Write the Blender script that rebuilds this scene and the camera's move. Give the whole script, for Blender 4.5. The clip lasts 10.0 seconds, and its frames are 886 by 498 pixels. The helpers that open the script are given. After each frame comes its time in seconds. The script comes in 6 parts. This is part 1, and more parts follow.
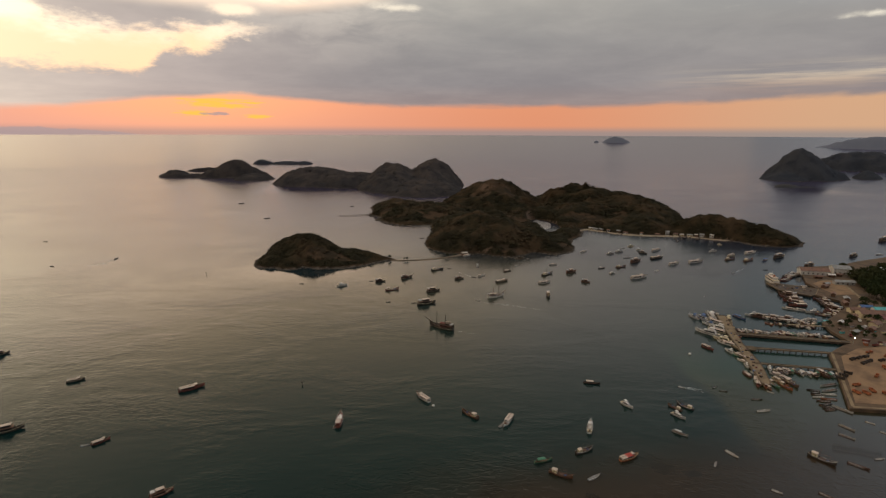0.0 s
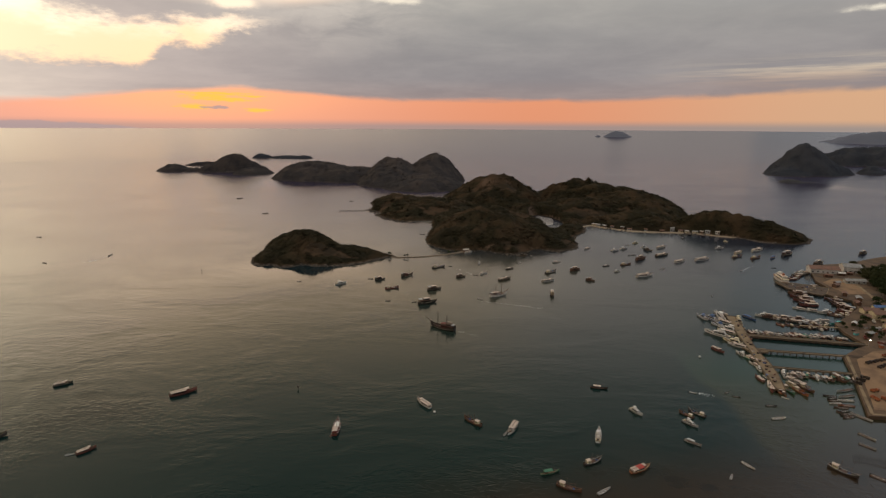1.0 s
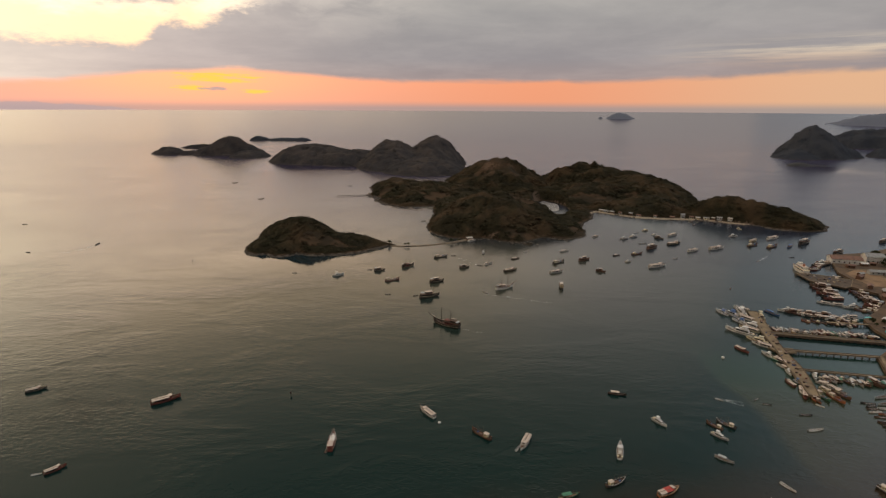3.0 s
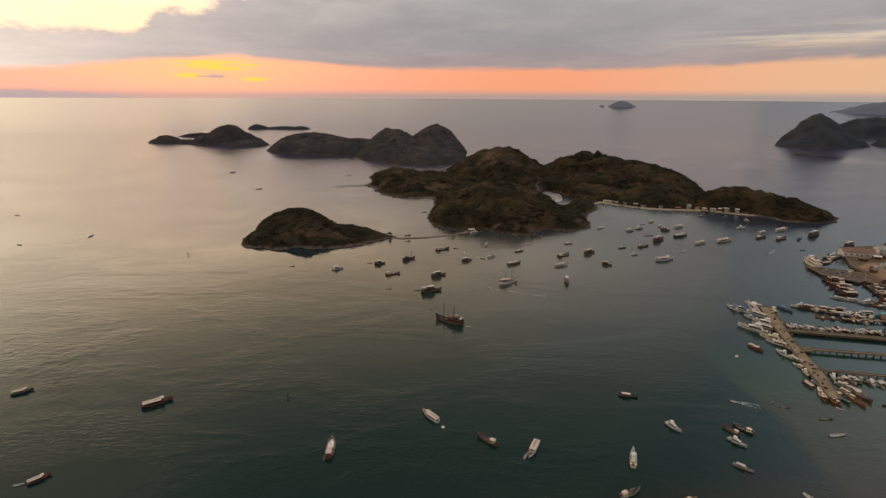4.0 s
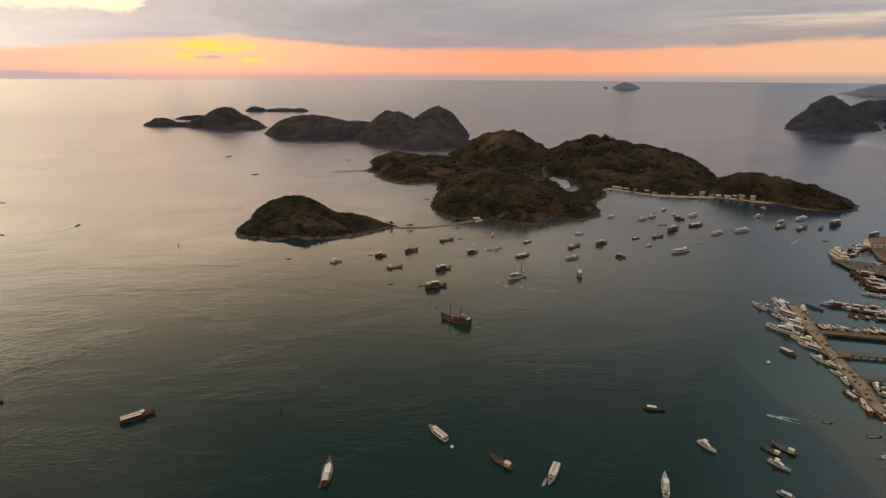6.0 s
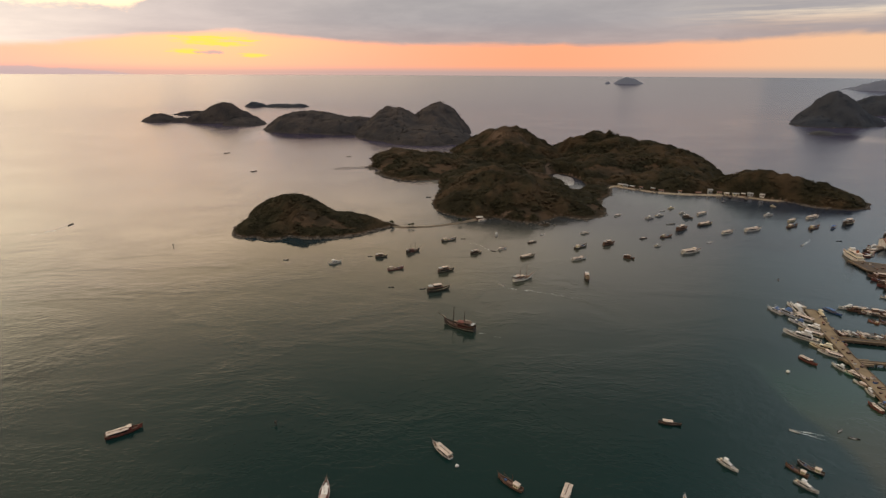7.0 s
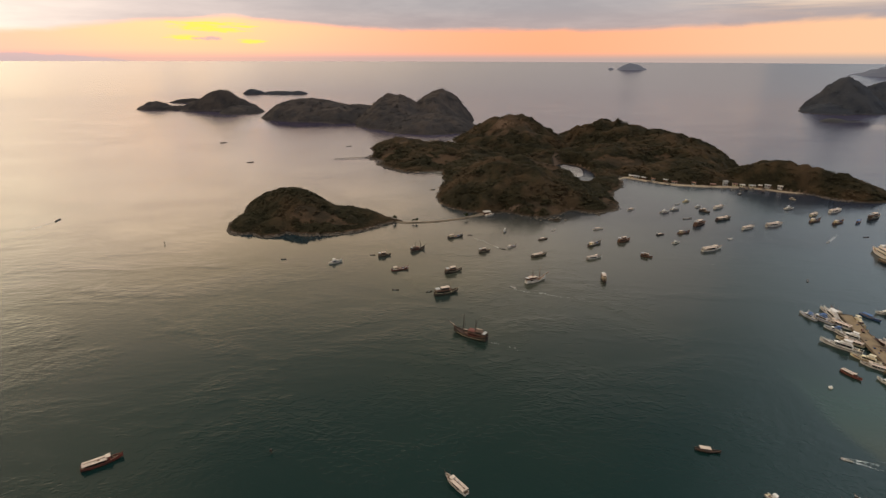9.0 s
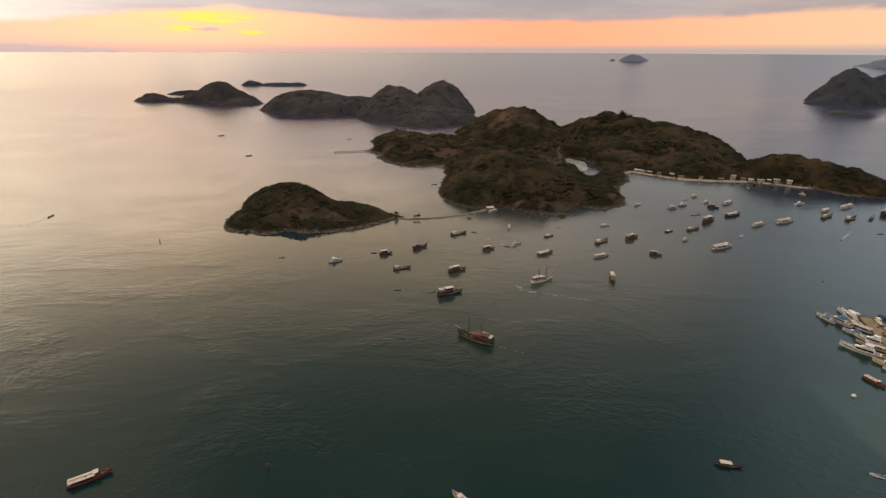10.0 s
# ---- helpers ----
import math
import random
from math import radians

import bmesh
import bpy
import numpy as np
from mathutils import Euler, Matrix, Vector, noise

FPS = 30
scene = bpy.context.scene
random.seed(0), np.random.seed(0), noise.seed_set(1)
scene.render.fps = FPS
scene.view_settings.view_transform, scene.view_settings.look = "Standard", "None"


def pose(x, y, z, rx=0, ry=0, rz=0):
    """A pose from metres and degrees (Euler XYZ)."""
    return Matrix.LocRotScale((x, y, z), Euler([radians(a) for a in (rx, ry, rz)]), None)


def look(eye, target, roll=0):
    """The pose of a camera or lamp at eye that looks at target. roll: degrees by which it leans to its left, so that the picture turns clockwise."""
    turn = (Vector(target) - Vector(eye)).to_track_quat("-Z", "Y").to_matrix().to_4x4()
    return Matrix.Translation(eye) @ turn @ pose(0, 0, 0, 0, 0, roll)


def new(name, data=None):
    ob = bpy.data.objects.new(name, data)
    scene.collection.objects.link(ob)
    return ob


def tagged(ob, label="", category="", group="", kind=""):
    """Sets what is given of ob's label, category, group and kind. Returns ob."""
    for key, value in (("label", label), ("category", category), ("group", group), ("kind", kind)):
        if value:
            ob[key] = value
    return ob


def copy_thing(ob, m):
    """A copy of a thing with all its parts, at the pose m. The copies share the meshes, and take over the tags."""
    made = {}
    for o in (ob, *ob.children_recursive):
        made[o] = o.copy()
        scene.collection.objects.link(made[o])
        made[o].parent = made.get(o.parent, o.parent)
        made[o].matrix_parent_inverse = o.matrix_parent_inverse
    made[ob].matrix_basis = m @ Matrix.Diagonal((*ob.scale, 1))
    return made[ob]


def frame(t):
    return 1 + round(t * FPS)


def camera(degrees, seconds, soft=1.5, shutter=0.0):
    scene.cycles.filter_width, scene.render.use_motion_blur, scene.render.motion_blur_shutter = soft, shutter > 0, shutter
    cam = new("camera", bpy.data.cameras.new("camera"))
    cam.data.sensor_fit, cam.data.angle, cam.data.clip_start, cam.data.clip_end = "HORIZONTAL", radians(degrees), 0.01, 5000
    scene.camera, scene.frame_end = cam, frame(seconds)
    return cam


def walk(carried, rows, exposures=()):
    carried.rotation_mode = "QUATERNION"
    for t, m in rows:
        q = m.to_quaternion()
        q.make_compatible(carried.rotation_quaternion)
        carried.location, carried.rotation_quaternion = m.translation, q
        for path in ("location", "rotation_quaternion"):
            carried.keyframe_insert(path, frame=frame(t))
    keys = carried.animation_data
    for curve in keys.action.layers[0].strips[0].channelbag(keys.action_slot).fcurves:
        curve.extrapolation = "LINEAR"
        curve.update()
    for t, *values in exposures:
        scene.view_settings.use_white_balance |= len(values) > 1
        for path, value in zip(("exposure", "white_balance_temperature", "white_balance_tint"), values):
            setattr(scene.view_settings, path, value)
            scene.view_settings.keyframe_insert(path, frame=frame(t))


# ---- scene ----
cam = camera(80.5, 10.0, soft=1.3)
PATH = [
    (0, (0.275, -0.446, 150.234), (0.281, 1.506, 149.797), 0.2),
    (0.5, (-0.121, 6.147, 150.209), (-0.116, 8.097, 149.761), 0.2),
    (1, (-0.564, 12.793, 150.22), (-0.559, 14.74, 149.762), 0.3),
    (1.5, (-1.089, 19.495, 150.244), (-1.085, 21.439, 149.773), 0.3),
    (2, (-1.71, 26.335, 150.276), (-1.707, 28.274, 149.787), 0.3),
    (2.5, (-2.474, 33.276, 150.299), (-2.469, 35.212, 149.794), 0.3),
    (4, (-5.134, 54.092, 150.274), (-5.128, 56.011, 149.711), 0.3),
    (4.5, (-6.16, 60.902, 150.238), (-6.154, 62.815, 149.653), 0.3),
    (5, (-7.172, 67.689, 150.215), (-7.167, 69.595, 149.61), 0.3),
    (5.5, (-8.016, 74.547, 150.138), (-8.011, 76.449, 149.521), 0.3),
    (7, (-10.246, 96.262, 149.706), (-10.244, 98.156, 149.065), 0.3),
    (7.5, (-11.333, 103.126, 149.67), (-11.331, 105.017, 149.019), 0.2),
    (8, (-12.602, 109.704, 149.697), (-12.601, 111.591, 149.035), 0.2),
    (8.5, (-13.983, 116.195, 149.745), (-13.982, 118.078, 149.071), 0.2),
    (9, (-15.35, 122.581, 149.814), (-15.349, 124.46, 149.128), 0.2),
    (9.5, (-16.663, 129.068, 149.842), (-16.661, 130.941, 149.142), 0.2),
    (10, (-17.768, 135.598, 149.812), (-17.767, 137.466, 149.098), 0.2),
]
walk(cam, [(t, look(eye, target, roll)) for t, eye, target, roll in PATH], exposures=[(0, -0.10), (2.5, 0.07), (5, 0.28), (7.5, 0.43), (10, 0.57)])

SUN_AZ, SUN_EL = -25.0, 5.0


# ---- node helpers ----
class Graph:
    """Short names for the nodes of one tree."""

    def __init__(self, tree):
        self.tree = tree
        tree.nodes.clear()

    def node(self, kind):
        return self.tree.nodes.new(kind)

    def put(self, socket, value):
        if isinstance(value, bpy.types.NodeSocket):
            self.tree.links.new(value, socket)
        elif isinstance(value, (tuple, list)) and len(value) == 3 and socket.type == "RGBA":
            socket.default_value = (*value, 1)
        else:
            socket.default_value = value

    def m(self, op, *values):
        n = self.node("ShaderNodeMath")
        n.operation = op
        for s, v in zip(n.inputs, values):
            self.put(s, v)
        return n.outputs[0]

    def step(self, x, a, b, lo=0.0, hi=1.0):
        n = self.node("ShaderNodeMapRange")
        n.interpolation_type = "SMOOTHSTEP"
        for s, v in zip(n.inputs, (x, a, b, lo, hi)):
            self.put(s, v)
        return n.outputs[0]

    def mix(self, fac, a, b, blend="MIX"):
        n = self.node("ShaderNodeMix")
        n.data_type, n.blend_type = "RGBA", blend
        self.put(n.inputs[0], fac)
        self.put(n.inputs[6], a)
        self.put(n.inputs[7], b)
        return n.outputs[2]

    def ramp(self, x, *stops):
        n = self.node("ShaderNodeValToRGB")
        while len(n.color_ramp.elements) < len(stops):
            n.color_ramp.elements.new(0.5)
        for e, (p, c) in zip(n.color_ramp.elements, stops):
            e.position, e.color = p, (*c, 1)
        self.put(n.inputs[0], x)
        return n.outputs[0]

    def noise(self, vec, scale, detail=4, rough=0.55, distort=0.0):
        n = self.node("ShaderNodeTexNoise")
        if vec is not None:
            self.put(n.inputs["Vector"], vec)
        for k, v in (("Scale", scale), ("Detail", detail), ("Roughness", rough), ("Distortion", distort)):
            self.put(n.inputs[k], v)
        return n.outputs["Fac"]

    def mapping(self, vec, scale=(1, 1, 1), turn=0.0, shift=(0, 0, 0)):
        n = self.node("ShaderNodeMapping")
        self.put(n.inputs["Vector"], vec)
        n.inputs["Scale"].default_value = scale
        n.inputs["Rotation"].default_value = (0, 0, radians(turn))
        n.inputs["Location"].default_value = shift
        return n.outputs[0]

    def bell(self, x, centre, width):
        d = self.m("DIVIDE", self.m("SUBTRACT", x, centre), width)
        return self.m("EXPONENT", self.m("MULTIPLY", self.m("MULTIPLY", d, d), -1.0))


# ---- sky: sunset under a broken cloud deck ----
world = bpy.data.worlds.new("sky")
scene.world = world
world.use_nodes = True
g = Graph(world.node_tree)
direction = g.node("ShaderNodeTexCoord").outputs["Generated"]
sep = g.node("ShaderNodeSeparateXYZ")
g.put(sep.inputs[0], direction)
dx, dy, dz = sep.outputs
elev = g.m("MULTIPLY", g.m("ARCSINE", dz), 57.2958)
azim = g.m("MULTIPLY", g.m("ARCTAN2", dx, dy), 57.2958)
lift = g.m("ADD", g.m("MAXIMUM", dz, 0.0), 0.07)
flat = g.node("ShaderNodeCombineXYZ")
g.put(flat.inputs[0], g.m("DIVIDE", dx, lift))
g.put(flat.inputs[1], g.m("DIVIDE", dy, lift))
plane = flat.outputs[0]
polar = g.node("ShaderNodeCombineXYZ")
g.put(polar.inputs[0], azim)
g.put(polar.inputs[1], elev)
polar = polar.outputs[0]
sky = g.node("ShaderNodeTexSky")
sky.sky_type, sky.sun_disc, sky.sun_elevation, sky.sun_rotation = "NISHITA", False, radians(SUN_EL), radians(SUN_AZ % 360)
sky.air_density, sky.dust_density = 2.0, 3.0
big = g.noise(plane, 0.55, 6, 0.6)
fine = g.noise(g.mapping(polar, (0.10, 0.34, 1)), 1.0, 6, 0.62, 0.4)
streak = g.noise(g.mapping(polar, (0.05, 0.9, 1)), 1.0, 5, 0.6)
streak2 = g.noise(g.mapping(polar, (0.16, 1.5, 1), 0, (3.1, 0.4, 0)), 1.0, 4, 0.6)
lumps = g.noise(g.mapping(polar, (0.22, 0.5, 1), 0, (7, 3, 0)), 1.0, 7, 0.65, 0.3)
# the clear air near the horizon and behind the deck
leftness = g.step(azim, 12.0, -34.0)
rightness = g.step(azim, 8.0, 40.0)
glow_low = g.mix(leftness, g.mix(rightness, (0.90, 0.365, 0.205), (0.80, 0.48, 0.29)), (0.98, 0.475, 0.36))
glow_rim = g.mix(leftness, g.mix(rightness, (0.44, 0.32, 0.29), (0.42, 0.34, 0.30)), (0.50, 0.36, 0.345))
clear_low = g.mix(g.step(elev, -0.15, 0.75), glow_rim, glow_low)
gold = g.mix(g.step(azim, -27.0, -52.0), (1.12, 1.03, 0.86), (2.3, 1.95, 1.35))
beige = g.mix(g.step(azim, -27.0, -52.0), (1.03, 0.86, 0.63), (1.6, 1.25, 0.82))
clear_high = g.mix(g.step(g.m("ADD", elev, g.m("MULTIPLY", g.m("SUBTRACT", lumps, 0.5), 5.0)), 7.2, 9.6), beige, gold)
clear = g.mix(g.step(elev, 3.2, 5.6), clear_low, clear_high)
clear = g.mix(0.12, clear, g.mix(1.0, sky.outputs[0], (0.12, 0.12, 0.12), "MULTIPLY"))
# the sun breaking through in yellow streaks
wavy = g.m("ADD", elev, g.m("MULTIPLY", g.m("SUBTRACT", streak2, 0.5), 0.5))
spot = g.m("MULTIPLY", g.bell(azim, -23.3, 2.2), g.bell(wavy, 2.70, 0.36))
for a0, wide, e0, thin in ((-21.6, 2.4, 2.42, 0.17), (-19.4, 1.2, 2.75, 0.13), (-24.6, 1.5, 1.72, 0.22), (-18.8, 1.3, 1.42, 0.22), (-22.8, 3.2, 2.98, 0.12)):
    spot = g.m("MAXIMUM", spot, g.m("MULTIPLY", g.bell(azim, a0, wide), g.bell(wavy, e0, thin)))
glow = g.m("MULTIPLY", g.bell(azim, -25.0, 11.0), g.bell(elev, 2.4, 2.2))
clear = g.mix(g.m("MULTIPLY", glow, 0.38), clear, (1.0, 0.52, 0.20))
fibre = g.noise(g.mapping(polar, (0.8, 8.0, 1), 0, (1.3, 2.2, 0)), 1.0, 5, 0.65)
tear = g.m("ADD", g.m("MULTIPLY", g.m("SUBTRACT", streak2, 0.5), 0.7), g.m("MULTIPLY", g.m("SUBTRACT", fibre, 0.5), 2.4))
spot_mask = g.step(g.m("ADD", spot, g.m("MULTIPLY", tear, g.step(spot, 0.02, 0.4))), 0.10, 0.85)
clear = g.mix(g.m("MULTIPLY", spot_mask, 0.88), clear, (1.15, 0.645, 0.085))
# the deck
edge = g.m("ADD", 2.45, g.m("MULTIPLY", g.m("SUBTRACT", fine, 0.5), 1.4))
edge = g.m("ADD", edge, g.m("MULTIPLY", g.step(azim, 14.0, 42.0), 0.55))
edge = g.m("ADD", edge, g.m("MULTIPLY", g.bell(azim, -22.0, 10.0), 0.85))
edge = g.m("SUBTRACT", edge, g.m("MULTIPLY", g.step(azim, -27.0, -37.0), 0.75))
deck = g.step(g.m("SUBTRACT", elev, edge), -0.15, 0.55)
billow = g.noise(g.mapping(polar, (0.16, 0.42, 1), 0, (2.0, 5.0, 0)), 1.0, 7, 0.6, 0.5)
ragged = g.noise(g.mapping(polar, (0.7, 1.6, 1)), 1.0, 5, 0.65)
# the broad lit break to the west, its lower rim climbing northward
frayed = g.m("ADD", elev, g.m("ADD", g.m("MULTIPLY", g.m("SUBTRACT", billow, 0.5), 3.0), g.m("MULTIPLY", g.m("SUBTRACT", ragged, 0.5), 2.2)))
rim_low = g.m("ADD", 5.2, g.m("ADD", g.step(azim, -29.0, -26.0, 0.0, 2.1), g.step(azim, -25.0, -16.5, 0.0, 2.4)))
rim_high = g.m("ADD", g.step(azim, -31.0, -18.0, 9.0, 10.0), g.step(azim, -34.0, -40.0, 0.0, 3.0))
break_mask = g.m("MULTIPLY", g.step(g.m("SUBTRACT", frayed, rim_low), -0.5, 0.8), g.step(g.m("SUBTRACT", rim_high, frayed), -0.7, 0.8))
break_mask = g.m("MULTIPLY", break_mask, g.step(azim, -15.0, -19.5))
gap = g.m("MULTIPLY", g.m("MULTIPLY", g.bell(azim, -54.0, 20.0), g.bell(elev, 17.5, 6.5)), 0.95)
for a0, wide, e0, thin, much in ((-20.2, 2.0, 11.2, 0.6, 0.75), (-4.0, 3.2, 12.0, 0.5, 0.55), (-9.0, 4.0, 12.6, 0.5, 0.40), (38.5, 4.0, 9.4, 0.35, 0.5)):
    gap = g.m("ADD", gap, g.m("MULTIPLY", g.m("MULTIPLY", g.bell(azim, a0, wide), g.bell(elev, e0, thin)), much))
gap = g.m("ADD", gap, g.m("ADD", g.m("MULTIPLY", g.m("SUBTRACT", billow, 0.5), 1.2), g.m("MULTIPLY", g.m("SUBTRACT", ragged, 0.5), 0.35)))
gap_mask = g.m("MAXIMUM", g.m("POWER", g.step(gap, 0.16, 0.72), 1.3), break_mask)
tone = g.ramp(g.m("DIVIDE", elev, 90.0), (0.02, (0.35, 0.265, 0.25)), (0.053, (0.285, 0.262, 0.268)), (0.10, (0.315, 0.30, 0.295)), (0.14, (0.42, 0.40, 0.37)),
              (0.22, (0.40, 0.39, 0.36)), (0.34, (0.134, 0.144, 0.130)), (0.44, (0.118, 0.132, 0.122)), (0.55, (0.118, 0.132, 0.125)), (0.72, (1.10, 1.03, 0.95)), (1.0, (1.25, 1.18, 1.10)))
high = g.m("MULTIPLY", g.bell(azim, -27.0, 47.0), g.m("MULTIPLY", g.step(g.m("SUBTRACT", elev, g.step(azim, -18.0, 8.0, 0.0, 3.5)), 10.6, 13.0), g.step(elev, 44.0, 13.0)))
west = g.mix(g.step(elev, 13.0, 18.0), (2.25, 1.62, 1.13), g.mix(g.step(elev, 20.0, 34.0), (1.14, 0.85, 0.53), (0.66, 0.62, 0.50)))
lit = g.mix(g.step(azim, -4.0, 20.0), west, (0.92, 0.86, 0.82))
tone = g.mix(high, tone, g.mix(g.m("MULTIPLY", g.step(azim, -12.0, -50.0), g.step(elev, 22.0, 14.0)), lit, (3.7, 2.8, 1.9)))
tone = g.mix(g.m("MULTIPLY", g.step(azim, 10.0, 45.0), g.m("MULTIPLY", g.step(elev, 9.5, 14.0), g.step(elev, 60.0, 45.0))), tone, g.mix(g.step(azim, 26.0, 48.0), (0.25, 0.285, 0.31), (0.58, 0.66, 0.72)))
tone = g.mix(g.m("MULTIPLY", g.step(azim, -24.0, -42.0), g.m("MULTIPLY", g.step(elev, 28.0, 36.0), g.step(elev, 62.0, 50.0))), tone, (0.46, 0.39, 0.28))
tone = g.mix(g.m("MULTIPLY", g.m("MULTIPLY", g.step(dy, 0.2, -0.6), 0.7), g.step(elev, 65.0, 45.0)), tone, (0.125, 0.13, 0.145))
tone = g.mix(g.m("MULTIPLY", g.m("MULTIPLY", g.step(azim, 2.0, -40.0), g.step(elev, 16.0, 9.0)), 0.85), tone, g.mix(g.step(azim, -24.0, -50.0), (0.58, 0.48, 0.44), (0.95, 0.80, 0.66)))
tone = g.mix(g.step(g.m("ADD", g.m("MULTIPLY", big, 0.6), g.m("MULTIPLY", fine, 0.4)), 0.38, 0.66, -0.0, 0.55), tone, g.mix(1.0, tone, (1.4, 1.38, 1.32), "MULTIPLY"))
veil = g.m("MULTIPLY", g.m("MULTIPLY", g.bell(azim, -13.0, 11.0), g.bell(elev, 11.8, 3.4)), g.step(billow, 0.34, 0.62))
tone = g.mix(g.m("MULTIPLY", veil, 0.55), tone, (0.78, 0.69, 0.60))
deck_mask = g.m("MULTIPLY", deck, g.m("SUBTRACT", 1.0, gap_mask))
# thin lit breaks low on the right
wisp = g.m("MULTIPLY", g.m("MULTIPLY", g.step(azim, 18.0, 36.0), g.bell(elev, 4.9, 0.9)), g.step(streak, 0.42, 0.62))
deck_mask = g.m("MULTIPLY", deck_mask, g.m("SUBTRACT", 1.0, g.m("MULTIPLY", wisp, 0.6)))
# a small grey cloud below the bright break
puff = g.step(g.m("ADD", g.m("MULTIPLY", g.bell(azim, -22.6, 1.6), g.bell(elev, 1.65, 0.24)), g.m("MULTIPLY", g.m("SUBTRACT", ragged, 0.5), 1.6)), 0.42, 0.78)
view = g.mix(g.m("MULTIPLY", puff, 0.85), g.mix(deck_mask, clear, tone), (0.50, 0.36, 0.34))
# a faint mountain range in the haze on the horizon
peaks = g.noise(g.mapping(polar, (0.33, 0.0, 1), 0, (4.0, 1.0, 0)), 1.0, 5, 0.6)
ridge = g.m("SUBTRACT", g.m("MULTIPLY", g.step(azim, -25.0, -37.0), g.m("ADD", 0.30, peaks)), 0.55)
view = g.mix(g.m("MULTIPLY", g.step(g.m("SUBTRACT", elev, ridge), 0.10, -0.06), 0.75), view, (0.47, 0.36, 0.355))
view = g.mix(g.step(elev, -0.6, -3.0), view, (0.10, 0.09, 0.09))
back = g.node("ShaderNodeBackground")
g.put(back.inputs[0], view)
back.inputs[1].default_value = 1.0
out = g.node("ShaderNodeOutputWorld")
g.tree.links.new(back.outputs[0], out.inputs[0])

# ---- the sun, low and veiled ----
lamp = bpy.data.lights.new("sun", "SUN")
lamp.energy, lamp.angle, lamp.color = 0.2, radians(110), (1.0, 0.62, 0.38)
sun = new("sun", lamp)
az, el = radians(SUN_AZ), radians(SUN_EL)
sun.matrix_world = look(Vector((math.sin(az) * math.cos(el), math.cos(az) * math.cos(el), math.sin(el))) * 1000, (0, 0, 0))


# ---- materials ----
def material(name):
    mat = bpy.data.materials.new(name)
    mat.use_nodes = True
    return mat, Graph(mat.node_tree)


def finish(g, color, rough, metal=0.0, height=None, strength=0.3, distance=0.05, ior=1.45, gloss=0.5):
    p = g.node("ShaderNodeBsdfPrincipled")
    g.put(p.inputs["Base Color"], color)
    g.put(p.inputs["Roughness"], rough)
    g.put(p.inputs["Metallic"], metal)
    g.put(p.inputs["IOR"], ior)
    g.put(p.inputs["Specular IOR Level"], gloss)
    if height is not None:
        b = g.node("ShaderNodeBump")
        b.inputs["Strength"].default_value, b.inputs["Distance"].default_value = strength, distance
        g.put(b.inputs["Height"], height)
        g.tree.links.new(b.outputs[0], p.inputs["Normal"])
    o = g.node("ShaderNodeOutputMaterial")
    g.tree.links.new(p.outputs[0], o.inputs[0])
    return p


def worn(name, base, dark, rough=0.6, scale=0.7, grain=(1, 1, 1), metal=0.0, bump=0.3):
    """Paint, wood or stone: two scales of stain over a base colour, tinted a little from piece to piece."""
    mat, g = material(name)
    pos = g.node("ShaderNodeTexCoord").outputs["Object"]
    stain = g.noise(pos, scale, 5, 0.6)
    small = g.noise(g.mapping(pos, grain), scale * 9, 4, 0.6)
    col = g.mix(g.step(stain, 0.42, 0.72), base, dark)
    col = g.mix(g.m("MULTIPLY", g.step(small, 0.5, 0.8), 0.5), col, dark)
    rnd = g.node("ShaderNodeObjectInfo").outputs["Random"]
    col = g.mix(1.0, col, g.ramp(rnd, (0.0, (0.82, 0.82, 0.84)), (1.0, (1.0, 1.0, 0.98))), "MULTIPLY")
    finish(g, col, g.m("ADD", g.m("MULTIPLY", small, 0.25), rough - 0.12), metal, small, bump, 0.02)
    return mat


